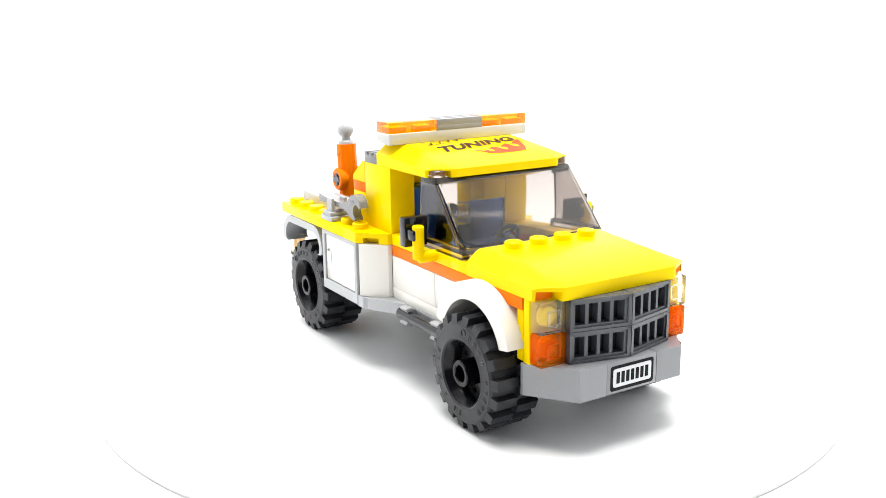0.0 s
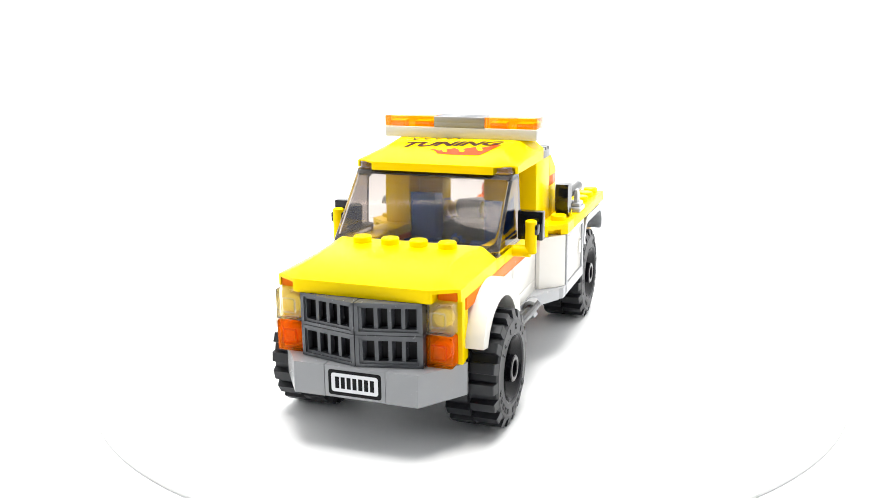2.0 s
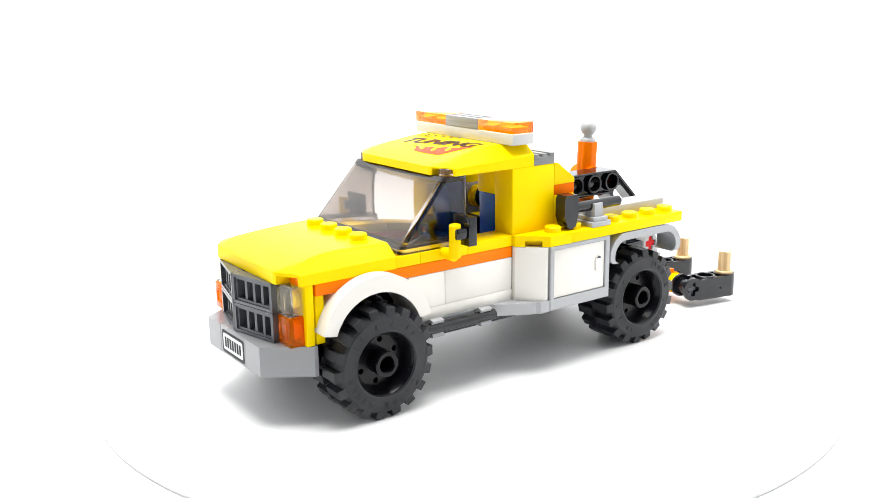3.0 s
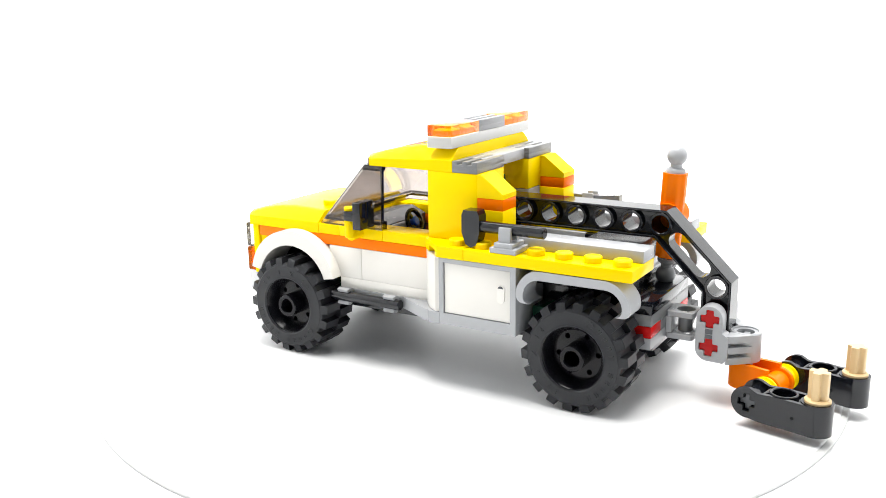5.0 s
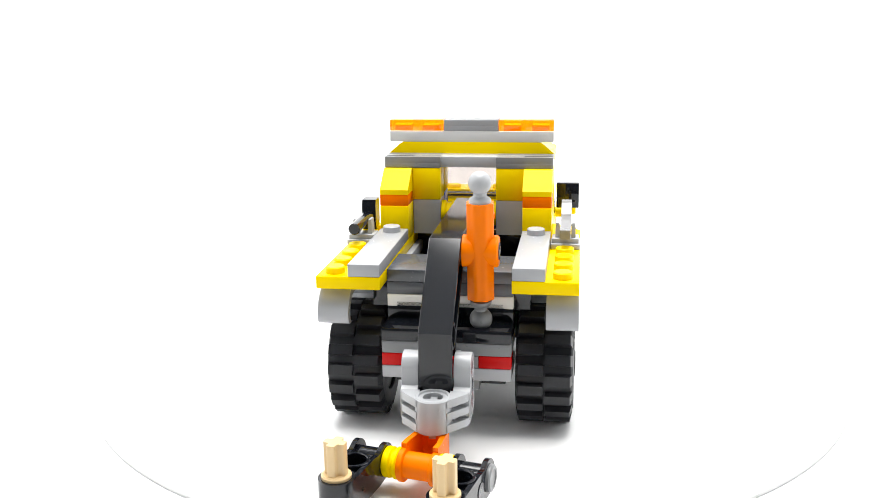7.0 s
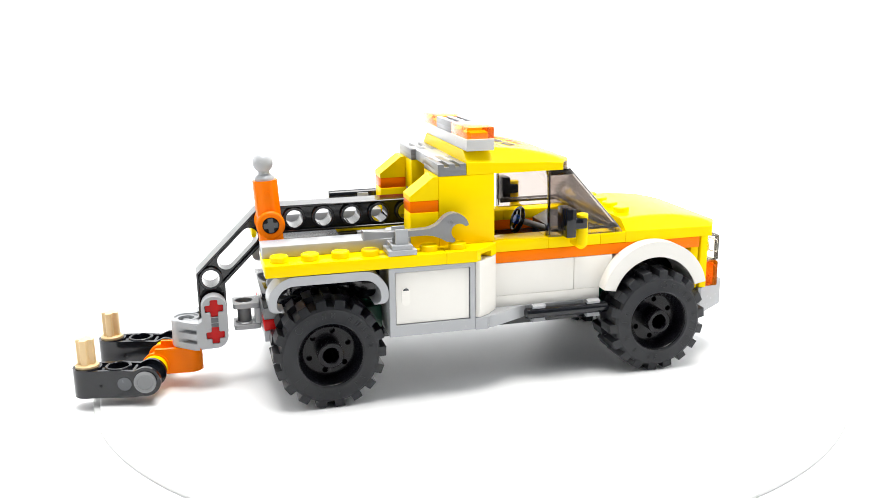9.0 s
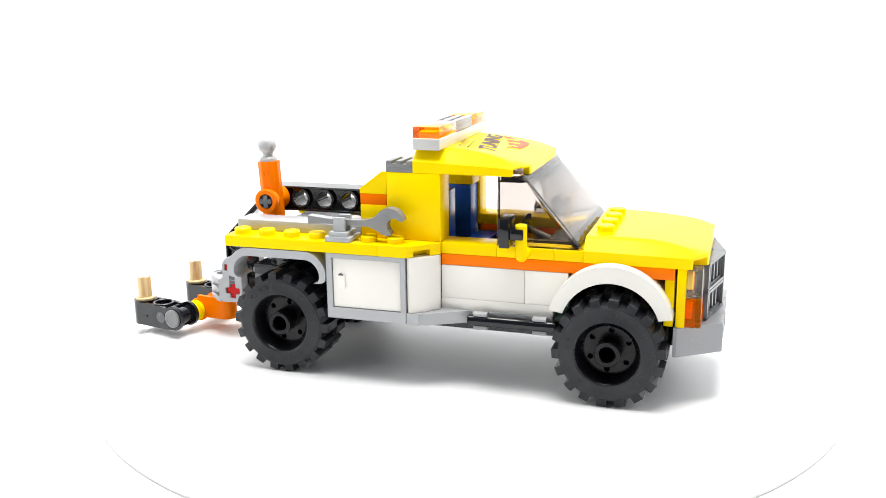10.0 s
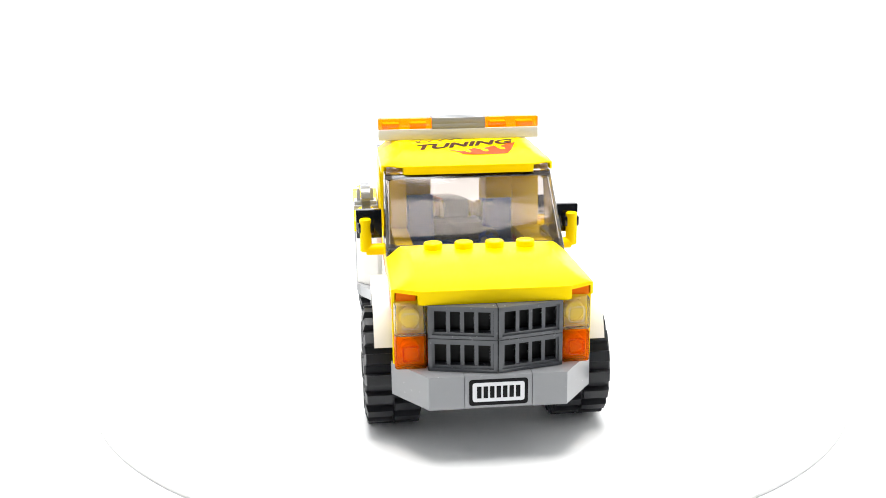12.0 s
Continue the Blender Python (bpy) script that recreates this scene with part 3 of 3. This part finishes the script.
for a in (90, 210, 330):
    prism([[(-0.5, 0), (0.5, 0), (0.5, 3.4), (-0.5, 3.4)]], "x", -0.4, 0.4, 0.1, sp := bmesh.new())
    sp.transform(Matrix.Rotation(radians(a), 4, "X"))
    tmp = bpy.data.meshes.new("spoke")
    sp.to_mesh(tmp)
    wheel_bm.from_mesh(tmp)
    sp.free()
    bpy.data.meshes.remove(tmp)
steer = part("steering_wheel", wheel_bm, BLACK, truck, "small black steering wheel with blue boss", (65.0, 5.0, 40.4), (0, 20, 0))
part("boss", rod(1.5, -1.0, 0.8, "x"), BLUE, steer)
part("column", rod(1.0, 0.5, 10, "x"), MGREY, steer)

# -- mirrors
for s in SIDES:
    m = part("wing_mirror", box(66.5, 69.3, *span(s, 24.3, 31.4), 42.4, 50.4, 0.25), BLACK, truck, "square black wing mirror on a yellow bracket")
    # dark L laid on the back, painting the shade of a moulded recess
    mark = [(28.2 * s, 44.4), (30.2 * s, 44.4), (30.2 * s, 45.1), (28.9 * s, 45.1), (28.9 * s, 47.8), (28.2 * s, 47.8)]
    part("mark", prism([mark], "x", 66.42, 66.6, 0), PRINT_AND_SHADE, m)
    part("clip", box(69.2, 73.0, *span(s, 26.6, 31.0), 44.6, 47.6, 0.5), BLACK, m)
    el = rod(1.6, 39.4, 48.6, "z", None, (72.1, 28.9 * s, 0))
    rod(1.6, 22 * s if s > 0 else -28.9, 28.9 if s > 0 else -22, "y", el, (72.1, 0, 39.9))
    part("bracket", el, YELLOW, m)

# -- tools in their clips
for s in SIDES:
    cp = box(16.1, 23.9, *span(s, 24.05, 31.95), L[7] + 0.02, L[7] + 1.5)
    box(17.2, 22.8, *span(s, 24.4, 31.6), L[7] + 1.4, L[7] + 2.8, 0.25, cp)
    for o in (-2.15, 2.15):
        jaw = [(o - 0.55, L[7] + 2.5), (o + 0.55, L[7] + 2.5), (o + 0.55, 46.4), (o + 0.35, 48.0), (o - 0.35, 48.0), (o - 0.55, 46.4)]
        prism([[(28.0 * s + a, b) for a, b in jaw]], "x", 18.4, 21.8, 0.2, cp)
    part("tool_clip", cp, LGREY, truck, "light grey tool clip on the bed plate")
# open-ended wrench
head = [(34.8 + 4.2 * math.cos(radians(a)), 47.0 + 4.2 * math.sin(radians(a))) for a in range(140, 14, -12)]
gap = [(36.2 + 2.2 * math.cos(radians(a)), 46.1 + 2.2 * math.sin(radians(a))) for a in range(40, 240, 14)]
outl = [(10, 45.5), (10, 47.9), (16.5, 47.3), (22, 47.2), (27.5, 47.4), (29.5, 48.0), (30.6, 48.7)] + head + [(38.9, 47.9), (38.4, 47.5)] + gap + [(35.1, 43.6), (34.5, 43.2), (32.6, 43.6), (31.0, 44.6), (29, 45.4), (27, 45.7), (22, 45.7), (16.5, 45.8)]
wrench = part("wrench", prism([outl], "y", -29.4, -26.6, 0.35), STEEL, truck, "grey plastic open-ended wrench held in a clip")
part("mark", prism([circle(34.0, 48.9, 0.6, 14), circle(34.0, 48.9, 0.4, 14)], "y", -29.5, -29.35, 0), MGREY, wrench)
ham = rod(1.6, 9.4, 31, "x", None, (0, 28.2, 47.2))
hammer = part("hammer", ham, BLACK, truck, "black plastic hammer held in a clip")
hh = prism([[(28.9, 42.2), (30.6, 41.4), (32.2, 42.2), (33.4, 45.4), (33.4, 50.2), (32.8, 51.6), (28.6, 51.6), (28.0, 50.2), (28.0, 45.4)]], "y", 26.2, 30.2, 0.45)
part("head", hh, BLACK, hammer)

# -- boom
def offset_path(points, r):
    """A bar of half width r round a bent centre line, with round ends."""
    ps = [Vector(p) for p in points]
    def normal(a, b):
        d = (b - a).normalized()
        return Vector((-d.y, d.x))
    left, right = [], []
    n0, n1 = normal(ps[0], ps[1]), normal(ps[-2], ps[-1])
    for i, p in enumerate(ps):
        if i == 0 or i == len(ps) - 1:
            n = n0 if i == 0 else n1
            left.append(p + n * r), right.append(p - n * r)
        else:
            a, b = normal(ps[i - 1], p), normal(p, ps[i + 1])
            m = (a + b).normalized()
            k = r / m.dot(a)
            left.append(p + m * k), right.append(p - m * k)
    a1 = math.degrees(math.atan2(n1.y, n1.x))
    end = [(ps[-1].x + r * math.cos(radians(a1 - t)), ps[-1].y + r * math.sin(radians(a1 - t))) for t in range(20, 180, 20)]
    a0 = math.degrees(math.atan2(-n0.y, -n0.x))
    start = [(ps[0].x + r * math.cos(radians(a0 - t)), ps[0].y + r * math.sin(radians(a0 - t))) for t in range(20, 180, 20)]
    return [tuple(p) for p in left] + end + [tuple(p) for p in right[::-1]] + start


line = [(36, 47.2), (-13.2, 47.2), (-29.2, 31.6), (-29.2, 15.8)]
outer = offset_path(line, 3.9)
holes = [circle(x, 47.2, 2.45, 20) for x in (27.6, 19.5, 11.4, 3.2, -5.0, -13.2)] + [circle(-29.2, 31.6, 2.45, 20)]
d = Vector((-16, -15.6)).normalized()
nn = Vector((-d.y, d.x))
pa, pb = Vector((-13.2, 47.2)) + d * 6.4, Vector((-29.2, 31.6)) - d * 6.4
ang = math.degrees(math.atan2(nn.y, nn.x))
slot = [(pa.x + 2.45 * math.cos(radians(ang - t)), pa.y + 2.45 * math.sin(radians(ang - t))) for t in range(0, -181, -20)]
slot += [(pb.x + 2.45 * math.cos(radians(ang - t)), pb.y + 2.45 * math.sin(radians(ang - t))) for t in range(180, -1, -20)]
core = offset_path(line, 3.2)
boom = part("boom", prism([outer, core], "y", -3.9, 3.9, 0.18), BLACK, truck, "bent black tow boom with a row of round holes")
part("web", prism([offset_path(line, 3.3)] + holes + [slot], "y", -2.5, 2.5, 0), BLACK, boom)
for y0, y1 in ((2.45, 3.85), (-3.85, -2.45)):
    for x, z in [(x, 47.2) for x in (27.6, 19.5, 11.4, 3.2, -5.0, -13.2)] + [(-29.2, 31.6)]:
        part("collar", prism([circle(x, z, 3.25, 22), circle(x, z, 2.45, 22)], "y", y0, y1, 0.12), BLACK, boom)
for s in SIDES:
    ps = span(s, 4.0, 7.9)
    prof = [(1.4, ps[0]), (3.6, ps[0]), (3.6, ps[0] + 1.0), (2.9, ps[0] + 1.4), (2.9, ps[1] - 1.4), (3.6, ps[1] - 1.0), (3.6, ps[1]), (1.4, ps[1])]
    part("pivot_bush", lathe(prof, 28, "y", None, (36, 0, 46.8)), YELLOW, boom, "yellow bush")
part("pivot_axle", rod(1.6, -12, 12, "y", None, (36, 0, 46.8)), DGREY, boom)
# upright connector with a ball at each end
flute = [3.4 if (k // 2) % 2 else 3.12 for k in range(32)]
tube = prism([[(r * math.cos(math.tau * k / 32), r * math.sin(math.tau * k / 32)) for k, r in enumerate(flute)]], "z", -12.0, 12.0, 0.12)
lathe([(0, -3.6), (2.3, -3.6), (2.3, -4.5), (3.5, -4.5), (3.9, -4.1), (3.9, -3.4), (3.1, -0.8), (3.1, 0.8), (3.9, 3.4), (3.9, 4.2), (0, 4.2)], 28, "y", tube)
connector = part("cross_connector", tube, ORANGE, truck, "upright orange connector with a grey ball at each end", (-12.4, -8.2, 47.6), (0, -3.0, 0))
# black plug that paints the shade inside the hollow bore
part("bore", rod(2.25, -4.46, -3.55, "y"), PRINT_AND_SHADE, connector)
part("pin_end", prism([rounded(cross(2.0, 0.75), 0.25, 2)], "y", -4.72, -4.4, 0.15), DGREY, connector, "dark grey cross pin in the bore")
part("raised_mark", prism([circle(0.2, 8.6, 0.9, 16, 200, -60) + circle(0.2, 8.6, 0.65, 16, -60, 200)], "y", -3.5, -3.3, 0), ORANGE, connector)
ball_profile = [(0, 19.55)] + [(2.8 * math.sin(radians(a)), 16.75 + 2.8 * math.cos(radians(a))) for a in range(15, 146, 13)] + [(1.6, 13.6), (2.5, 13.0), (2.7, 12.6), (2.7, 11.9), (0, 11.9)]
part("ball", lathe(ball_profile, 28, "z"), LGREY, connector, "light grey ball")
low_profile = [(r, -0.7 - h) for r, h in ball_profile]
part("ball", lathe(low_profile, 28, "z"), MGREY, connector, "grey ball")
# grey cross block that holds the boom's end
for s in SIDES:
    cheek_o = circle(-29.0, 24.2, 3.5, 16, 180, 0) + circle(-29.0, 15.9, 3.5, 12, 0, -90) + [(-33.0, 12.3), (-34.2, 13.6), (-34.2, 19.6), (-32.5, 20.6)]
    plus = rounded(cross(2.55, 1.05), 0.35, 2)
    holes2 = [[(-29.0 + a, z + b) for a, b in plus] for z in (24.0, 16.2)]
    ck = part("cheek", prism([cheek_o] + holes2, "y", *span(s, 4.05, 8.0), 0.3), LGREY, truck, "light grey cheek of the boom's cross block")
    for z in (24.0, 16.2):
        part("axle_end", prism([[(-29.0 + a * 0.95, z + b * 0.95) for a, b in plus]], "y", *span(s, 0.5, 7.3), 0.1), RED, ck, "red cross axle end")
        # dark patch painting the shade of the slot between the crosses
        part("slot", prism([[(-30.0, z - 4.0 if z > 20 else z + 2.5), (-28.0, z - 4.0 if z > 20 else z + 2.5), (-28.0, z - 2.6 if z > 20 else z + 3.6), (-30.0, z - 2.6 if z > 20 else z + 3.6)]], "y", *span(s, 7.95, 8.08), 0), DGREY, ck)
    for z0, z1 in ((12.2, 14.0), (15.2, 16.9), (18.1, 20.0)):
        part("fin", prism([[(-33.6, 7.9 * s), (-35.0, 7.5 * s), (-39.4, 3.5 * s), (-33.6, 3.5 * s)]], "z", z0, z1, 0.15), LGREY, ck)
    part("fin_web", prism([[(-33.6, 5.6 * s), (-36.0, 4.6 * s), (-36.0, 3.6 * s), (-33.6, 3.6 * s)]], "z", 12.3, 19.9, 0), LGREY, ck)
sock = lathe([(2.5, 12.1), (4.1, 12.1), (4.2, 12.4), (4.2, 19.8), (3.9, 20.1), (3.3, 20.1), (3.2, 19.7), (2.3, 19.7), (2.3, 12.1)], 32, "z", None, (-36.8, 0, 0))
part("socket", sock, LGREY, truck, "light grey upright socket")
part("swivel_pin", prism([[(-36.8 + a, b) for a, b in cross(2.2, 0.8)]], "z", 10.6, 18.9, 0.1), LGREY, truck)

# -- towing fork, swung a little to the truck's left
FORK = (-36.8, 0, 0)
post = [(3.9 * math.cos(radians(a)), 3.5 * math.sin(radians(a))) for a in range(-80, 81, 20)]
plan = post + [(-2.0, 3.7), (-6.5, 4.3), (-8.6, 4.3), (-8.6, 3.1), (-6.2, 3.1), (-1.2, 2.3), (-0.4, 1.4), (-0.4, -1.4), (-1.2, -2.3), (-6.2, -3.1), (-8.6, -3.1), (-8.6, -4.3), (-6.5, -4.3), (-2.0, -3.7)]
yoke = prism([plan], "z", 4.4, 11.8, 0.25)
barrel = [(1.6, -4.4), (3.7, -4.4), (3.9, -4.2), (3.9, -3.3), (3.7, -3.1), (3.0, -3.0), (3.0, 3.0), (3.7, 3.1), (3.9, 3.3), (3.9, 4.2), (3.7, 4.4), (1.6, 4.4)]
lathe(barrel, 32, "y", yoke, (-8.6, 0, 6.8))
box(-8.4, -2.0, -3.2, 3.2, 4.5, 5.3, 0.1, yoke)
fork = part("fork_yoke", yoke, ORANGE, truck, "orange yoke that carries two black fork arms", FORK, (0, 0, -12.2))
for s in SIDES:
    ps = span(s, 4.5, 8.0)
    prof = [(1.4, ps[0]), (3.3, ps[0]), (3.6, ps[0] + 0.3), (3.6, ps[0] + 0.9), (2.8, ps[0] + 1.3), (2.8, ps[0] + 1.7), (3.5, ps[0] + 2.0), (3.5, ps[1] - 0.3), (3.3, ps[1]), (1.4, ps[1])]
    part("bush", lathe(prof, 28, "y", None, (-8.6, 0, 6.8)), YELLOW, fork, "yellow bush")
    # arm: two side plates, an eye with level bore, an upright bore and a solid round end
    side = circle(-8.6, 6.8, 4.1, 24, 100, -100) + [(-12.0, 2.4), (-25.0, 2.4), (-25.0, 10.2), (-14.6, 10.2), (-13.2, 10.0), (-11.4, 9.9)]
    eyehole = rounded([(-8.6 + a, 6.8 + b) for a, b in cross(2.3, 0.85)], 0.2, 2)
    arm = bmesh.new()
    for ya, yb in ((8.1, 9.3), (14.7, 15.9)):
        prism([side, eyehole], "y", *span(s, ya, yb), 0.2, arm)
    prism([circle(-25.0, 12 * s, 3.9, 28)], "z", 2.35, 10.4, 0.3, arm)
    prism([circle(-16.6, 12 * s, 3.55, 28), circle(-16.6, 12 * s, 2.75, 28)], "z", 2.5, 10.5, 0.2, arm)
    prism([circle(-8.6, 6.8, 2.7, 24), eyehole], "y", *span(s, 9.2, 14.8), 0, arm)
    rod(0.7, *span(s, 9.2, 14.8), "y", arm, (-12.2, 0, 9.0), 12, 0.1)
    box(-24.0, -9.5, *span(s, 9.0, 15.0), 2.5, 3.5, 0.1, arm)
    box(-23.8, -20.2, *span(s, 9.0, 15.0), 3.3, 9.6, 0.1, arm)
    part("fork_arm", arm, BLACK, fork, "black fork arm with a tan upright pin")
    # flat black discs paint the shade of small holes, nothing is cut
    for ya, yb in ((15.85, 15.96), (8.04, 8.15)):
        part("pin_hole", prism([circle(-20.6, 6.0, 0.45, 12)], "y", *span(s, ya, yb), 0), PRINT_AND_SHADE, fork)
    part("axle", prism([[(-8.6 + a, 6.8 + b) for a, b in cross(2.1, 0.72)]], "y", *span(s, 0, 14.6), 0.1), DGREY, fork)
    pin = lathe([(0, 9.0), (2.6, 9.0), (3.2, 10.3), (3.2, 11.0), (2.9, 11.3), (0, 11.3)], 24, "z", None, (-25.0, 12 * s, 0))
    prism([[(-25.0 + a, 12 * s + b) for a, b in rounded(cross(2.4, 0.95), 0.5, 4)]], "z", 11.0, 18.3, 0.4, pin)
    part("tan_pin", pin, TAN, fork, "tan cross-shaped pin")
cap = lathe([(0, 0), (3.0, 0), (3.0, 0.7), (2.6, 1.0), (2.0, 1.0), (1.9, 0.8), (0, 0.8)], 28, "y", None, (0, 0, 0))
part("pin_cap", cap, MGREY, fork, "grey pin cap", (-8.6, -15.9, 6.8), (180, 0, 0))
cap = lathe([(0, 0), (1.9, 0), (1.9, 0.12), (0, 0.12)], 20, "y")
part("pin_mark", cap, DGREY, fork, "", (-14.2, -15.95, 6.4), (180, 0, 0))

# -- wheels
def tyre_bm():
    prof = [(8.75, 7.0), (9.2, 7.35), (9.8, 7.2), (12.6, 7.1), (13.3, 6.6), (13.5, 5.6), (13.5, -5.6), (13.3, -6.6), (12.6, -7.1), (9.2, -7.2), (8.75, -7.0), (8.75, 0)]
    bm = lathe(prof, 72, "y", None, (0, 0, 0), True)
    return bm


LUGS = 18


def lug_bm(row):
    """One tread lug of the outer (0) or inner (1) row."""
    bm = bmesh.new()
    hw0, hw1 = math.tau / LUGS * 0.30, math.tau / LUGS * 0.25
    sgn = 1 if row == 0 else -1
    vs = []
    for r, hw, yout in ((12.9, hw0, 7.0), (15.0, hw1, 6.5), (15.2, hw1 * 0.94, 6.3)):
        for da, y in ((-hw, 0.25), (hw, 0.25), (hw, yout), (-hw, yout)):
            vs.append(bm.verts.new((r * math.cos(da), y * sgn, r * math.sin(da))))
    for lo in (0, 4):
        for k in range(4):
            bm.faces.new((vs[lo + k], vs[lo + (k + 1) % 4], vs[lo + 4 + (k + 1) % 4], vs[lo + 4 + k]))
    bm.faces.new(vs[8:])
    return bm


def rim_bm():
    prof = [(2.15, 5.0), (2.15, 7.35), (2.4, 7.6), (3.2, 7.6), (3.45, 7.35), (3.45, 1.3), (3.8, 1.1), (7.0, 1.1), (7.15, 4.5), (7.6, 5.1), (8.3, 6.7), (8.55, 7.0), (8.8, 6.9), (8.8, -6.5), (2.15, -6.5), (2.15, 5.0)]
    return lathe(prof, 56, "y")


tyre_mesh, rim_mesh = finish(tyre_bm(), "tyre", RUBBER, 30), finish(rim_bm(), "rim", HUB, 40)
lug_meshes = [finish(lug_bm(row), "tread_lug", RUBBER, 25) for row in (0, 1)]
web_mesh = finish(prism([circle(0, 0, 7.2, 48), circle(0, 0, 3.4, 32)] + [circle(5.6 * math.cos(math.tau * k / 6), 5.6 * math.sin(math.tau * k / 6), 0.8, 14) for k in range(6)], "y", 2.2, 2.7, 0), "web", HUB, 30)


def ring_text(text, radius, start, step, size):
    """Raised characters round the sidewall."""
    bm = bmesh.new()
    for i, ch in enumerate(text):
        if ch == " ":
            continue
        a = radians(start + step * i)
        vs, fs = letters(ch, size)
        put = lambda p: Vector(((radius + p.y) * math.cos(a) - p.x * math.sin(a), 0, (radius + p.y) * math.sin(a) + p.x * math.cos(a)))
        made = [(bm.verts.new(put(v) + Vector((0, 7.1, 0))), bm.verts.new(put(v) + Vector((0, 7.32, 0)))) for v in vs]
        for f in fs:
            bm.faces.new([made[k][1] for k in f])
        edges = {}
        for f in fs:
            for k in range(len(f)):
                e = (f[k], f[(k + 1) % len(f)])
                key = tuple(sorted(e))
                edges[key] = edges.get(key, 0) + 1
        for (p, q), c in edges.items():
            if c == 1:
                bm.faces.new((made[p][0], made[q][0], made[q][1], made[p][1]))
    return bm


size_mesh = finish(ring_text("30.4 X 14", 10.1, 38, 13, 2.1), "size_marking", RUBBER)


def maker_bm():
    """Raised maker's mark: plain bars round the sidewall and a small ring."""
    bm = bmesh.new()
    for i in range(10):
        if i == 4:
            continue
        a = radians(236 + 12.5 * i)
        for o in (-0.36, 0.36):
            q = [(10.4, o - 0.2), (10.4, o + 0.2), (11.8, o + 0.2), (11.8, o - 0.2)]
            prism([[(r * math.cos(a) + p * math.sin(a), r * math.sin(a) - p * math.cos(a)) for r, p in q]], "y", 7.1, 7.32, 0, bm)
    c = (11.1 * math.cos(radians(221)), 11.1 * math.sin(radians(221)))
    prism([circle(*c, 1.05, 18), circle(*c, 0.8, 18)], "y", 7.1, 7.32, 0, bm)
    return bm


maker_mesh = finish(maker_bm(), "maker_marking", RUBBER)
spin = {(0, 1): 105, (0, -1): 178, (96, 1): 2, (96, -1): 125}
for (x, s), turn in spin.items():
    rot = (0, turn, 0) if s > 0 else (0, turn, 180)
    rim = part("wheel", rim_mesh, BLACK, truck, "black toy wheel with a chunky rubber tyre", (x, 23.8 * s, 15.2), rot)
    part("tyre", tyre_mesh, RUBBER, rim, "black rubber tyre with raised markings")
    for row in (0, 1):
        for k in range(LUGS):
            part("tread_lug", lug_meshes[row], RUBBER, rim, "", (0, 0, 0), (0, 360 * (k + 0.5 * row) / LUGS, 0))
    part("size_marking", size_mesh, RUBBER, rim)
    part("maker_marking", maker_mesh, RUBBER, rim)
    part("web", web_mesh, BLACK, rim, "", (0, 0, 0), (0, 20, 0))


# ---- motion: the turntable carries the truck round ----
def motions():
    turn = [(0, -57.15), (0.4, -57.15), (0.5, -58.6), (1.0, -75.4), (1.5, -92.3), (2.0, -108.8), (2.5, -125.75), (3.0, -142.6),
            (3.5, -159.4), (4.0, -176.2), (4.5, -193.0), (5.0, -209.85), (5.5, -226.5), (6.0, -243.35), (6.5, -260.0), (7.0, -276.85), (7.5, -293.2),
            (8.0, -309.9), (8.5, -326.7), (9.0, -343.5), (9.5, -360.2), (10.0, -376.7), (10.5, -393.15), (11.0, -410.0), (11.5, -426.7), (12.0, -443.0)]
    walk(truck, [(t, pose(0, 0, TOP, 0, 0, a)) for t, a in turn])
    walk(turntable, [(t, pose(0, 0, 0, 0, 0, a)) for t, a in turn])


motions()
